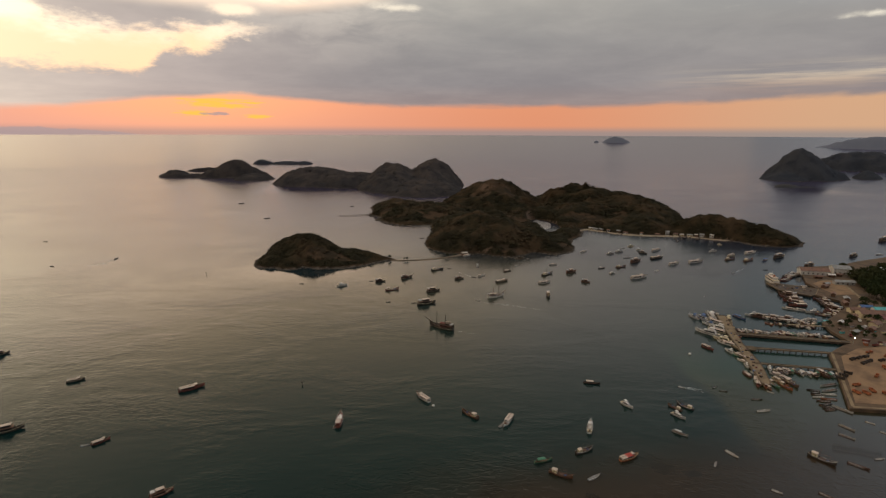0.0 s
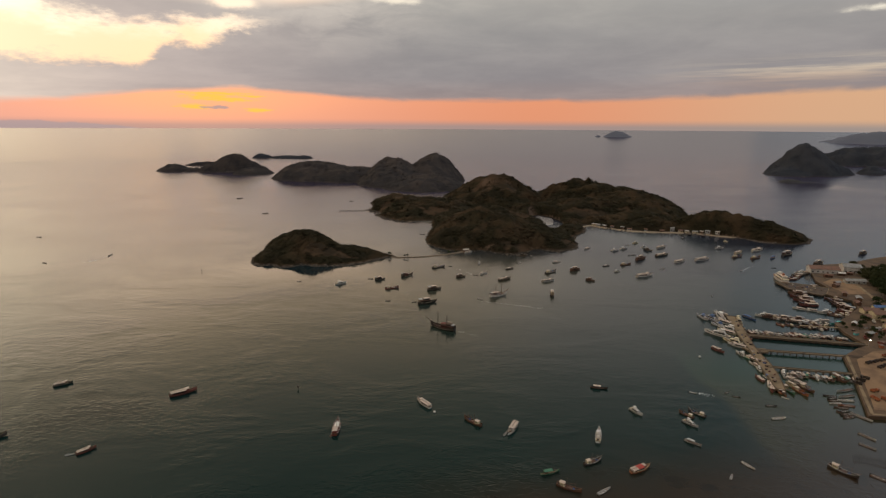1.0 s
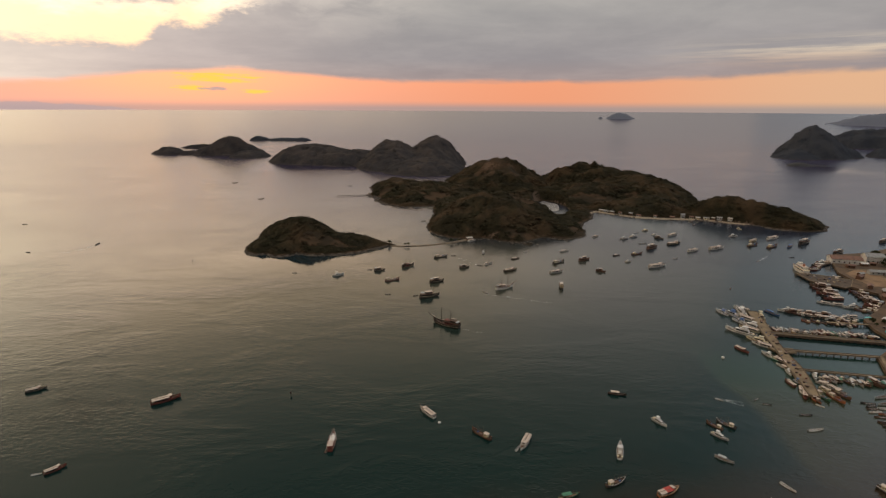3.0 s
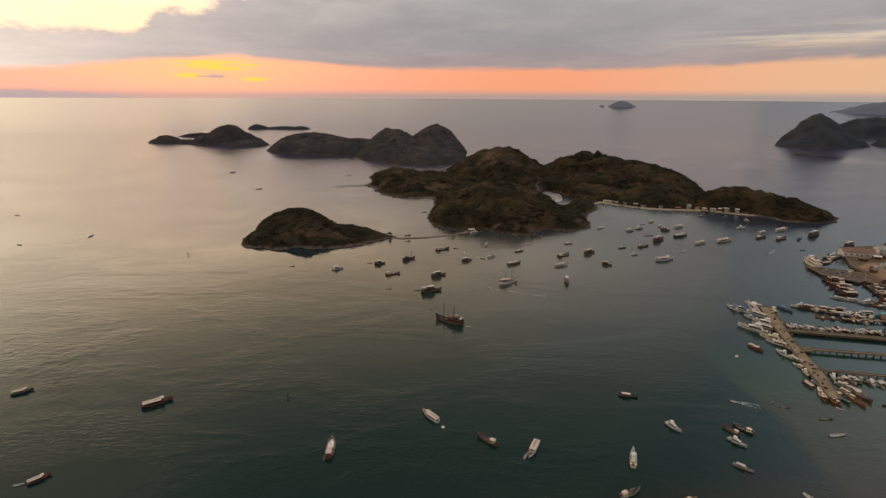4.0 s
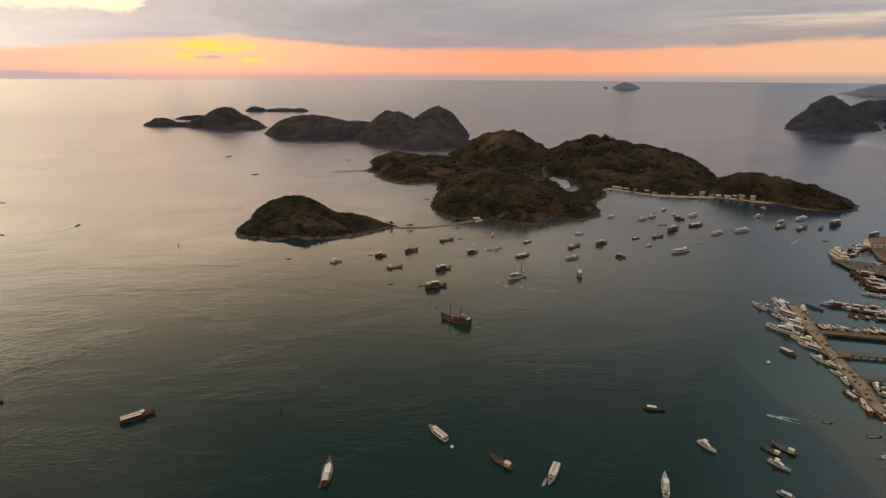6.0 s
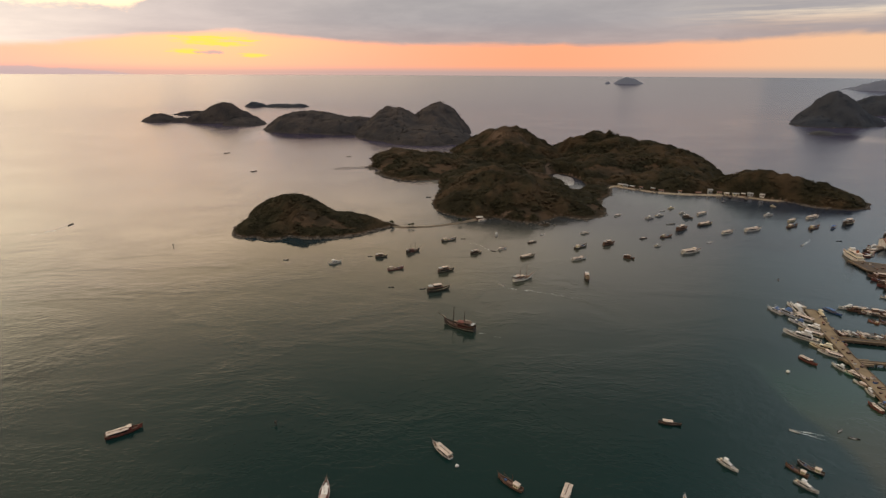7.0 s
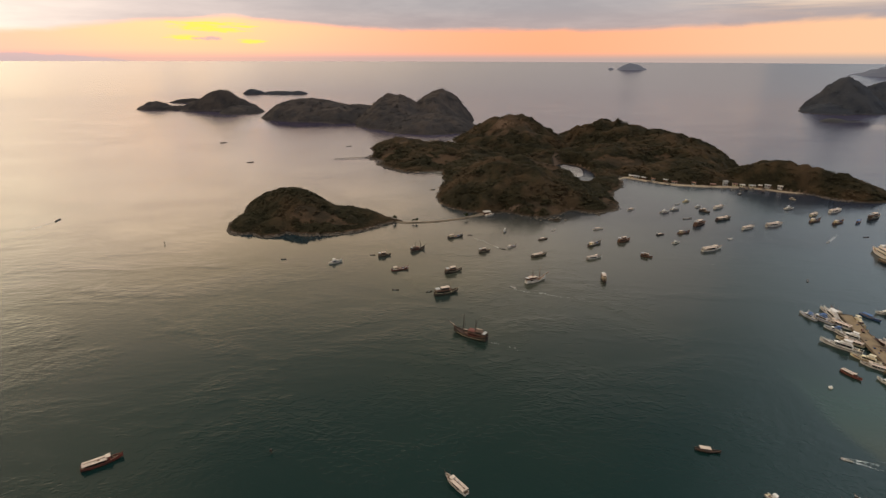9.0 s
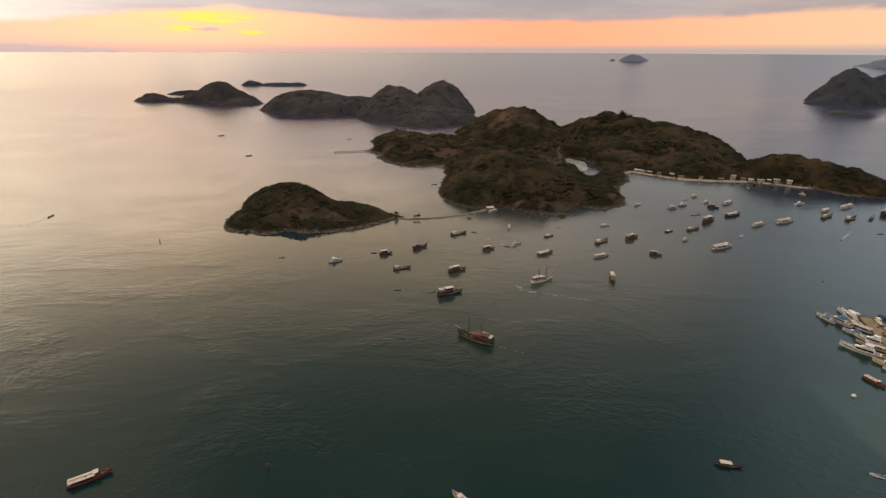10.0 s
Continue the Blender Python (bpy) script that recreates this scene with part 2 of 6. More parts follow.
def make_water():
    mat, g = material("sea_water")
    pos = g.node("ShaderNodeNewGeometry").outputs["Position"]
    s = g.node("ShaderNodeSeparateXYZ")
    g.put(s.inputs[0], pos)
    x, y, _ = s.outputs
    # swell, chop and ripples; calm lanes between them
    swell = g.noise(g.mapping(pos, (0.13, 0.20, 1), -28), 1.0, 2, 0.5, 0.6)
    chop = g.noise(g.mapping(pos, (0.32, 0.48, 1), 36), 1.0, 2, 0.5, 0.8)
    ripple = g.noise(g.mapping(pos, (0.55, 0.95, 1), -20), 1.0, 3, 0.6)
    lanes = g.noise(g.mapping(pos, (0.006, 0.010, 1), 8), 1.0, 4, 0.6, 0.6)
    h = g.m("ADD", g.m("MULTIPLY", swell, 0.85), g.m("ADD", g.m("MULTIPLY", chop, 0.95), g.m("MULTIPLY", ripple, 0.36)))
    h = g.m("MULTIPLY", h, g.step(lanes, 0.35, 0.62, 0.72, 1.12))
    gusts = g.noise(g.mapping(pos, (0.012, 0.02, 1), 30), 1.0, 3, 0.6, 0.5)
    h = g.m("MULTIPLY", h, g.step(gusts, 0.40, 0.62, 0.50, 1.40))
    # ripples die away into smooth swell far out
    dist = g.m("SQRT", g.m("ADD", g.m("MULTIPLY", x, x), g.m("MULTIPLY", y, y)))
    blur = g.step(dist, 800.0, 2400.0)
    h = g.m("MULTIPLY", h, g.m("SUBTRACT", 1.0, g.m("MULTIPLY", blur, 0.96)))
    # sheltered water in the lee of the islands and smooth open sea
    h = g.m("MULTIPLY", h, g.step(y, 400.0, 580.0, 1.0, 0.80))
    lee = g.m("MULTIPLY", g.bell(x, -146.0, 82.0), g.bell(y, 543.0, 42.0))
    lee = g.m("ADD", lee, g.m("MULTIPLY", g.bell(x, -345.0, 110.0), g.bell(y, 1400.0, 60.0)))
    lee = g.m("MINIMUM", g.m("ADD", lee, g.m("MULTIPLY", g.bell(x, 1010.0, 80.0), g.bell(y, 1400.0, 120.0))), 1.0)
    h = g.m("MULTIPLY", h, g.m("SUBTRACT", 1.0, g.m("MULTIPLY", lee, 0.97)))
    # body colour: deep teal, silty plume off the quay, pale shoals by the islands
    wob = g.noise(g.mapping(pos, (0.02, 0.02, 1)), 1.0, 5, 0.6)
    edge = g.m("ADD", x, g.m("MULTIPLY", g.m("SUBTRACT", wob, 0.5), 18.0))
    plume = g.m("MULTIPLY", g.step(edge, 152.0, 163.0), g.step(g.m("ADD", y, g.m("MULTIPLY", wob, 40.0)), 390.0, 320.0))
    shallow = g.m("MULTIPLY", g.step(g.m("ADD", g.m("SUBTRACT", y, g.m("MULTIPLY", x, 0.25)), g.m("MULTIPLY", g.m("SUBTRACT", wob, 0.5), 60.0)), 226.0, 170.0), g.step(x, -110.0, 60.0))
    body = g.mix(g.noise(g.mapping(pos, (0.006, 0.006, 1)), 1.0, 3), (0.0022, 0.0140, 0.0132), (0.0045, 0.0225, 0.0200))
    body = g.mix(plume, body, g.mix(g.step(y, 330.0, 270.0), (0.015, 0.042, 0.027), (0.032, 0.034, 0.018)))
    body = g.mix(shallow, body, g.mix(wob, (0.024, 0.019, 0.010), (0.036, 0.020, 0.012)))
    weed = g.m("MULTIPLY", shallow, g.step(g.noise(g.mapping(pos, (0.05, 0.07, 1), 20), 1.0, 4, 0.6), 0.56, 0.68))
    body = g.mix(g.m("MULTIPLY", weed, 0.7), body, (0.010, 0.008, 0.005))
    off = g.m("ADD", y, g.m("MULTIPLY", g.m("SUBTRACT", wob, 0.5), 120.0))
    shoal = g.m("MULTIPLY", g.m("MULTIPLY", g.step(off, 1120.0, 1190.0), g.step(off, 1330.0, 1260.0)), g.m("MULTIPLY", g.step(x, -330.0, -220.0), g.step(x, 60.0, 10.0)))
    body = g.mix(g.m("MULTIPLY", shoal, 0.75), body, (0.06, 0.12, 0.098))
    bay = g.m("MULTIPLY", g.bell(x, 250.0, 95.0), g.bell(g.m("ADD", off, g.m("MULTIPLY", x, 0.5)), 880.0, 85.0))
    body = g.mix(g.m("MULTIPLY", bay, 0.8), body, (0.064, 0.112, 0.088))
    # fine silt carried by the current between the headland and the moorings, plus reflected glow painted in
    silt_glow = g.m("MULTIPLY", g.bell(g.m("ADD", x, g.m("MULTIPLY", g.m("SUBTRACT", wob, 0.5), 90.0)), 55.0, 130.0), g.bell(off, 535.0, 120.0))
    body = g.mix(g.m("MULTIPLY", silt_glow, 0.85), body, (0.070, 0.064, 0.038))
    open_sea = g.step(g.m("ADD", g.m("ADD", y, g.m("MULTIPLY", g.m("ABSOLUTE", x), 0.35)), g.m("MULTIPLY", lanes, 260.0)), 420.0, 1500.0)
    # violet of the reflected evening sky, painted into the far water's body colour
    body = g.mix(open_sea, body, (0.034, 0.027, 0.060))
    rough = g.m("ADD", g.m("MULTIPLY", open_sea, 0.05), g.step(lanes, 0.3, 0.65, 0.14, 0.17))
    rough = g.m("SUBTRACT", rough, g.m("MULTIPLY", lee, 0.11))
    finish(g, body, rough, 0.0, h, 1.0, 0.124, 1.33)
    return mat


def make_ground(name, soil, grass, rock, dark, light, dry):
    """Dry hillside: bare soil and bleached grass, rock where it is steep, and closed scrub where the canopy covers it."""
    mat, g = material(name)
    geo = g.node("ShaderNodeNewGeometry")
    pos = geo.outputs["Position"]
    sn = g.node("ShaderNodeSeparateXYZ")
    g.put(sn.inputs[0], geo.outputs["Normal"])
    sp = g.node("ShaderNodeSeparateXYZ")
    g.put(sp.inputs[0], pos)
    cover = g.node("ShaderNodeAttribute")
    cover.attribute_name = "cover"
    a = g.noise(pos, 0.035, 5, 0.62)
    b = g.noise(pos, 0.4, 5, 0.65)
    col = g.mix(g.step(a, 0.42, 0.60), soil, grass)
    col = g.mix(g.m("MULTIPLY", g.step(b, 0.45, 0.75), 0.6), col, soil)
    steep = g.step(g.m("ADD", sn.outputs[2], g.m("MULTIPLY", g.m("SUBTRACT", b, 0.5), 0.5)), 0.74, 0.58)
    col = g.mix(steep, col, rock)
    # crowns of the scrub, a few metres across, in stands of darker and drier growth
    cells = g.node("ShaderNodeTexVoronoi")
    cells.feature = "SMOOTH_F1"
    g.put(cells.inputs["Vector"], g.mapping(pos, (1, 1, 0.6)))
    g.put(cells.inputs["Scale"], 0.24)
    crown = g.m("SUBTRACT", 1.0, cells.outputs["Distance"])
    stand = g.noise(pos, 0.05, 5, 0.6)
    tint = g.m("ADD", g.step(stand, 0.36, 0.66, 0.0, 0.65), g.m("MULTIPLY", g.step(b, 0.3, 0.7), 0.35))
    leaf = g.mix(tint, dark, light)
    dryness = g.m("ADD", g.noise(pos, 0.022, 5, 0.62), g.m("MULTIPLY", sp.outputs[2], 0.0018))
    leaf = g.mix(g.m("MULTIPLY", g.step(dryness, 0.48, 0.66), 0.8), leaf, dry)
    full = g.step(g.m("ADD", cover.outputs["Fac"], g.m("MULTIPLY", g.m("SUBTRACT", b, 0.5), 0.7)), 0.35, 0.65)
    col = g.mix(full, col, leaf)
    shore = g.step(g.m("ADD", sp.outputs[2], g.m("MULTIPLY", b, 1.2)), 1.9, 1.0)
    col = g.mix(shore, col, g.mix(g.step(a, 0.40, 0.30), (0.045, 0.038, 0.031), (0.20, 0.15, 0.105)))
    finish(g, col, 0.9, 0.0, g.m("ADD", g.m("MULTIPLY", b, 0.5), g.m("MULTIPLY", g.m("MULTIPLY", crown, full), 0.8)), 0.7, 1.3, gloss=0.04)
    return mat


def make_leaves(name, dark, light, dry):
    mat, g = material(name)
    geo = g.node("ShaderNodeNewGeometry")
    pos = geo.outputs["Position"]
    isl = geo.outputs["Random Per Island"]
    clump = g.noise(pos, 0.11, 4, 0.6)
    col = g.mix(g.m("ADD", g.m("MULTIPLY", isl, 0.4), g.step(clump, 0.36, 0.66, 0.0, 0.6)), dark, light)
    sp = g.node("ShaderNodeSeparateXYZ")
    g.put(sp.inputs[0], pos)
    dryness = g.m("ADD", g.noise(pos, 0.022, 5, 0.62), g.m("MULTIPLY", sp.outputs[2], 0.0018))
    col = g.mix(g.m("MULTIPLY", g.step(dryness, 0.48, 0.66), 0.8), col, dry)
    finish(g, col, 0.8, gloss=0.03)
    return mat


WATER = make_water()
HILL = make_ground("hillside", (0.036, 0.027, 0.018), (0.074, 0.047, 0.029), (0.125, 0.084, 0.060),
                   (0.0135, 0.0120, 0.0075), (0.0340, 0.0270, 0.0150), (0.0580, 0.0375, 0.0215))
# distant copies of the hillside, with haze painted in as paler, bluer colours
HILL_FAR_HAZE = make_ground("hazed_far_hillside", (0.036, 0.038, 0.047), (0.045, 0.046, 0.054), (0.058, 0.058, 0.064),
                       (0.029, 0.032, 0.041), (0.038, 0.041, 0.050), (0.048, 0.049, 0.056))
HILL_MID_HAZE = make_ground("hazed_distant_hillside", (0.044, 0.039, 0.040), (0.060, 0.051, 0.049), (0.086, 0.072, 0.068),
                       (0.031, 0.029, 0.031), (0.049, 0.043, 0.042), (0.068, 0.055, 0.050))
LEAVES = make_leaves("scrub_leaves", (0.022, 0.0205, 0.0120), (0.044, 0.0380, 0.0210), (0.074, 0.0490, 0.0290))
# distant foliage, its colours greyed and blued to paint in the haze
LEAVES_MID_HAZE = make_leaves("hazed_distant_leaves", (0.044, 0.041, 0.043), (0.062, 0.055, 0.054), (0.082, 0.067, 0.061))
LEAVES_FAR_HAZE = make_leaves("hazed_far_leaves", (0.038, 0.041, 0.052), (0.050, 0.053, 0.063), (0.062, 0.062, 0.068))
LEAVES_TREE = make_leaves("tree_leaves", (0.022, 0.030, 0.013), (0.036, 0.045, 0.019), (0.050, 0.046, 0.022))
BARK = worn("bark", (0.10, 0.075, 0.05), (0.05, 0.038, 0.026), 0.9)
REEF = worn("reef_rock", (0.034, 0.032, 0.032), (0.02, 0.019, 0.019), 0.9, 0.2)
SAND = worn("sand", (0.33, 0.255, 0.18), (0.20, 0.15, 0.105), 0.95, 0.25)
CONCRETE = worn("concrete", (0.265, 0.192, 0.115), (0.15, 0.105, 0.065), 0.9, 0.18)
CONCRETE_DARK = worn("weathered_concrete", (0.115, 0.080, 0.056), (0.05, 0.036, 0.028), 0.92, 0.3)
EARTH = worn("packed_earth", (0.27, 0.165, 0.092), (0.15, 0.09, 0.055), 0.95, 0.08)
EARTH_DARK = worn("dark_earth", (0.125, 0.078, 0.046), (0.055, 0.036, 0.025), 0.95, 0.12)
PAINT = {
    "white": worn("white_paint", (0.74, 0.70, 0.66), (0.46, 0.41, 0.37), 0.5),
    "cream": worn("cream_paint", (0.72, 0.62, 0.42), (0.48, 0.38, 0.24), 0.5),
    "grey": worn("grey_paint", (0.46, 0.46, 0.45), (0.28, 0.26, 0.24), 0.55),
    "dark": worn("tarred_wood", (0.050, 0.036, 0.030), (0.025, 0.018, 0.015), 0.6, 0.5, (1, 6, 6)),
    "wood": worn("varnished_wood", (0.150, 0.074, 0.044), (0.075, 0.036, 0.024), 0.5, 0.5, (1, 6, 6)),
    "red": worn("red_paint", (0.185, 0.046, 0.034), (0.095, 0.028, 0.022), 0.5),
    "blue": worn("blue_paint", (0.05, 0.12, 0.30), (0.03, 0.06, 0.15), 0.5),
    "green": worn("green_paint", (0.06, 0.20, 0.12), (0.04, 0.10, 0.065), 0.55),
    "orange": worn("orange_paint", (0.36, 0.115, 0.045), (0.20, 0.075, 0.035), 0.6),
    "scarlet": worn("scarlet_paint", (0.48, 0.055, 0.04), (0.28, 0.04, 0.03), 0.55),
    "teal": worn("teal_paint", (0.10, 0.42, 0.42), (0.06, 0.25, 0.26), 0.5),
}
TEAK = worn("deck_planks", (0.30, 0.20, 0.12), (0.17, 0.11, 0.07), 0.7, 0.6, (1, 8, 1))
GLASS = worn("dark_glass", (0.02, 0.022, 0.025), (0.012, 0.012, 0.014), 0.15, 0.5, bump=0.0)
STEEL = worn("galvanised_steel", (0.45, 0.44, 0.42), (0.25, 0.22, 0.19), 0.45, 0.8, metal=0.7)
ROOF_RUST = worn("rusty_sheet_roof", (0.20, 0.10, 0.065), (0.11, 0.06, 0.045), 0.7, 0.3)
ROOF_GREY = worn("grey_sheet_roof", (0.30, 0.29, 0.275), (0.17, 0.15, 0.13), 0.55, 0.3)
RUBBER = worn("rubber", (0.03, 0.03, 0.03), (0.02, 0.02, 0.02), 0.85)
FOAM = worn("foam", (0.75, 0.76, 0.76), (0.45, 0.48, 0.48), 0.8, 0.8)


# ---- mesh helpers ----
def part(name, bm, mat, parent=None, label=""):
    """Links a bmesh as one mesh object, under a thing or a part."""
    me = bpy.data.meshes.new(name)
    bm.to_mesh(me)
    bm.free()
    me.materials.append(mat)
    ob = new(name, me)
    if parent is not None:
        ob.parent = parent
    if label:
        ob["label"] = label
    return ob


def raw(name, verts, faces, mat, smooth=False):
    """One mesh from numpy arrays: verts n x 3, faces m x 3 or m x 4."""
    me = bpy.data.meshes.new(name)
    k = faces.shape[1]
    me.vertices.add(len(verts))
    me.vertices.foreach_set("co", np.asarray(verts, np.float32).ravel())
    me.loops.add(faces.size)
    me.loops.foreach_set("vertex_index", np.asarray(faces, np.int32).ravel())
    me.polygons.add(len(faces))
    me.polygons.foreach_set("loop_start", np.arange(0, faces.size, k, dtype=np.int32))
    me.polygons.foreach_set("use_smooth", np.full(len(faces), smooth))
    me.update(calc_edges=True)
    me.validate()
    me.materials.append(mat)
    return new(name, me)


def box(bm, x0, x1, y0, y1, z0, z1, taper=1.0, lean=0.0):
    """A box; its top is drawn in by taper and pushed along x by lean."""
    cx, cy = (x0 + x1) / 2, (y0 + y1) / 2
    v = []
    for z, k, s in ((z0, 1.0, 0.0), (z1, taper, lean)):
        for x, y in ((x0, y0), (x1, y0), (x1, y1), (x0, y1)):
            v.append(bm.verts.new((cx + (x - cx) * k + s, cy + (y - cy) * k, z)))
    for f in ((3, 2, 1, 0), (4, 5, 6, 7), (0, 1, 5, 4), (1, 2, 6, 5), (2, 3, 7, 6), (3, 0, 4, 7)):
        bm.faces.new([v[i] for i in f])
    return bm


def boxes(*args, bevel=0.0):
    bm = bmesh.new()
    for a in args:
        box(bm, *a)
    if bevel:
        bmesh.ops.bevel(bm, geom=bm.edges[:], offset=bevel, segments=1, affect="EDGES", profile=0.7)
    return bm


def rod(bm, a, b, r0, r1=None, n=6):
    """A tapered round bar from a to b."""
    a, b = Vector(a), Vector(b)
    r1 = r0 if r1 is None else r1
    axis = (b - a).normalized()
    side = axis.cross(Vector((0, 0, 1)) if abs(axis.z) < 0.9 else Vector((1, 0, 0))).normalized()
    up = axis.cross(side)
    rings = []
    for p, r in ((a, r0), (b, r1)):
        rings.append([bm.verts.new(p + (side * math.cos(k) + up * math.sin(k)) * r) for k in (2 * math.pi * i / n for i in range(n))])
    for i in range(n):
        bm.faces.new((rings[0][i], rings[0][(i + 1) % n], rings[1][(i + 1) % n], rings[1][i]))
    bm.faces.new(rings[0][::-1])
    bm.faces.new(rings[1])
    return bm


def rods(*args):
    bm = bmesh.new()
    for a in args:
        rod(bm, *a)
    return bm


def slab(points, z0, z1):
    """An upright prism over a plan outline given anticlockwise."""
    bm = bmesh.new()
    low = [bm.verts.new((x, y, z0)) for x, y in points]
    top = [bm.verts.new((x, y, z1)) for x, y in points]
    bm.faces.new(top)
    bm.faces.new(low[::-1])
    n = len(points)
    for i in range(n):
        bm.faces.new((low[i], low[(i + 1) % n], top[(i + 1) % n], top[i]))
    bmesh.ops.recalc_face_normals(bm, faces=bm.faces[:])
    return bm


# ---- the sea ----
def sea_ring(name, radii, height, segments=128):
    verts, faces = [], []
    for r in radii:
        for i in range(segments):
            a = 2 * math.pi * i / segments
            verts.append((r * math.sin(a), 60 + r * math.cos(a), height(r)))
    for k in range(len(radii) - 1):
        for i in range(segments):
            j = (i + 1) % segments
            faces.append((k * segments + i, k * segments + j, (k + 1) * segments + j, (k + 1) * segments + i))
    return raw(name, np.array(verts), np.array(faces)[:, ::-1], WATER, True)


FAR0, FAR1, FAR_TOP = 2700.0, 4900.0, 120.5


def far_rise(r):
    """The sea past FAR0 is drawn in towards the camera's clipping range, and rises to keep the horizon's height."""
    return FAR_TOP * max(0.0, (r - FAR0) / (FAR1 - FAR0)) ** 1.5


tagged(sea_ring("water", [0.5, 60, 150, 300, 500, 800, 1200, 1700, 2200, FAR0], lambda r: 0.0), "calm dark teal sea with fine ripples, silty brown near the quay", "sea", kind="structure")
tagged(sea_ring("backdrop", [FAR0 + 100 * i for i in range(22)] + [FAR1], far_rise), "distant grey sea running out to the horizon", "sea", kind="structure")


# ---- islands ----
def fbm(x, y, scale, seed, octaves=4):
    """Smooth value noise on numpy arrays, about -1 to 1."""
    total, amp, norm = np.zeros_like(x), 1.0, 0.0
    for o in range(octaves):
        rng = np.random.RandomState(seed * 17 + o)
        grid = rng.uniform(-1, 1, (64, 64))
        u, v = x / scale * 2 ** o + 31.7 * o, y / scale * 2 ** o + 11.3 * o
        i, j = np.floor(u).astype(int), np.floor(v).astype(int)
        fu, fv = u - i, v - j
        fu, fv = fu * fu * (3 - 2 * fu), fv * fv * (3 - 2 * fv)
        at = lambda a, b: grid[a % 64, b % 64]
        total += amp * ((at(i, j) * (1 - fu) + at(i + 1, j) * fu) * (1 - fv) + (at(i, j + 1) * (1 - fu) + at(i + 1, j + 1) * fu) * fv)
        norm += amp
        amp *= 0.5
    return total / norm


def hill_height(hills, x, y, seed, rough):
    """Height of a cluster of domed hills (centre, radii, turn, height, power) over the sea; below zero is under water."""
    best = np.full_like(x, -20.0)
    wob = 1.0 + 0.22 * fbm(x, y, 46, seed) * rough
    for cx, cy, rx, ry, turn, h, p in hills:
        c, s = math.cos(radians(turn)), math.sin(radians(turn))
        u, v = ((x - cx) * c + (y - cy) * s) / rx, (-(x - cx) * s + (y - cy) * c) / ry
        d = np.sqrt(u * u + v * v) * wob
        z = np.where(d < 1, h * (1 - np.minimum(d, 1) ** p), -(d - 1) * 14)
        k = 5.0
        m = np.maximum(best, z)
        best = m + np.log(np.exp((best - m) / k) + np.exp((z - m) / k)) * k * np.clip(m / 20, 0, 1)
    best = best - 30 * np.clip(1.25 - ((x - 167) / 25) ** 2 - ((y - 850) / 66) ** 2, 0, 1)  # the lagoon's hollow
    relief = fbm(x, y, 24, seed + 5) * 0.10 + (0.22 - np.abs(fbm(x, y, 62, seed + 9, 3))) * 0.6
    return np.where(best > 0, best * (1 + relief * rough), best)


POND = (160, 836, 26, 72)
CLIFF = [(-142, 590, 16, 13), (-121, 596, 12, 8), (-108, 588, 14, 4)]
BARE = [(95, 1062, 44, 34), (132, 1040, 30, 18), (-72, 988, 27, 18), (-100, 950, 13, 16), (-4, 893, 27, 20), (112, 766, 26, 22),
        (242, 874, 34, 18), (92, 640, 34, 9), (163, 668, 9, 20), (312, 898, 22, 8), (-40, 905, 12, 8)]


def cover_at(x, y, z, seed, bare):
    """How closed the scrub is: 1 on most slopes, little on the bare patches and none at the shore."""
    cover = np.clip((z - 0.8) / 1.6, 0, 1)
    for cx, cy, rx, ry in bare:
        d = ((x - cx) / rx) ** 2 + ((y - cy) / ry) ** 2 + 1.1 * fbm(x, y, 17, seed + 8)
        cover = cover * np.clip(d - 0.35, 0.05, 1)
    return cover


def island(name, hills, step, seed, label, mat, base=None, rough=1.0, canopy=0.0, lump=9.0, bare=()):
    """A hilly island as one height field with the scrub's lumpy canopy on it, cut off just under the water."""
    x0 = min(h[0] - max(h[2], h[3]) for h in hills) - 12
    x1 = max(h[0] + max(h[2], h[3]) for h in hills) + 12
    y0 = min(h[1] - max(h[2], h[3]) for h in hills) - 12
    y1 = max(h[1] + max(h[2], h[3]) for h in hills) + 12
    xs, ys = np.arange(x0, x1, step), np.arange(y0, y1, step)
    X, Y = np.meshgrid(xs, ys)
    Z = hill_height(hills, X, Y, seed, rough)
    cover = cover_at(X, Y, Z, seed, bare)
    Z = Z + canopy * cover * np.clip(0.7 + 1.5 * fbm(X, Y, lump, seed + 21, 3), 0, 2) * np.clip(Z / 5, 0.3, 1)
    Z = np.maximum(Z, -2.5)
    if base:
        Z = Z + np.vectorize(base)(np.hypot(X, Y - 60))
    n, m = X.shape
    idx = np.arange(n * m).reshape(n, m)
    quads = np.stack([idx[:-1, :-1], idx[:-1, 1:], idx[1:, 1:], idx[1:, :-1]], -1).reshape(-1, 4)
    lowest = -2.4
    flatZ = Z.ravel() - (np.vectorize(base)(np.hypot(X, Y - 60)).ravel() if base else 0)
    keep = (flatZ[quads] > lowest).any(1)
    quads = quads[keep]
    used = np.unique(quads)
    remap = np.zeros(n * m, int)
    remap[used] = np.arange(len(used))
    co = np.stack([X.ravel(), Y.ravel(), Z.ravel()], 1)[used]
    ob = raw(name, co, remap[quads], mat, True)
    ob.data.attributes.new("cover", "FLOAT", "POINT").data.foreach_set("value", cover.ravel()[used].astype(np.float32))
    return tagged(ob, label, "island", kind="structure")


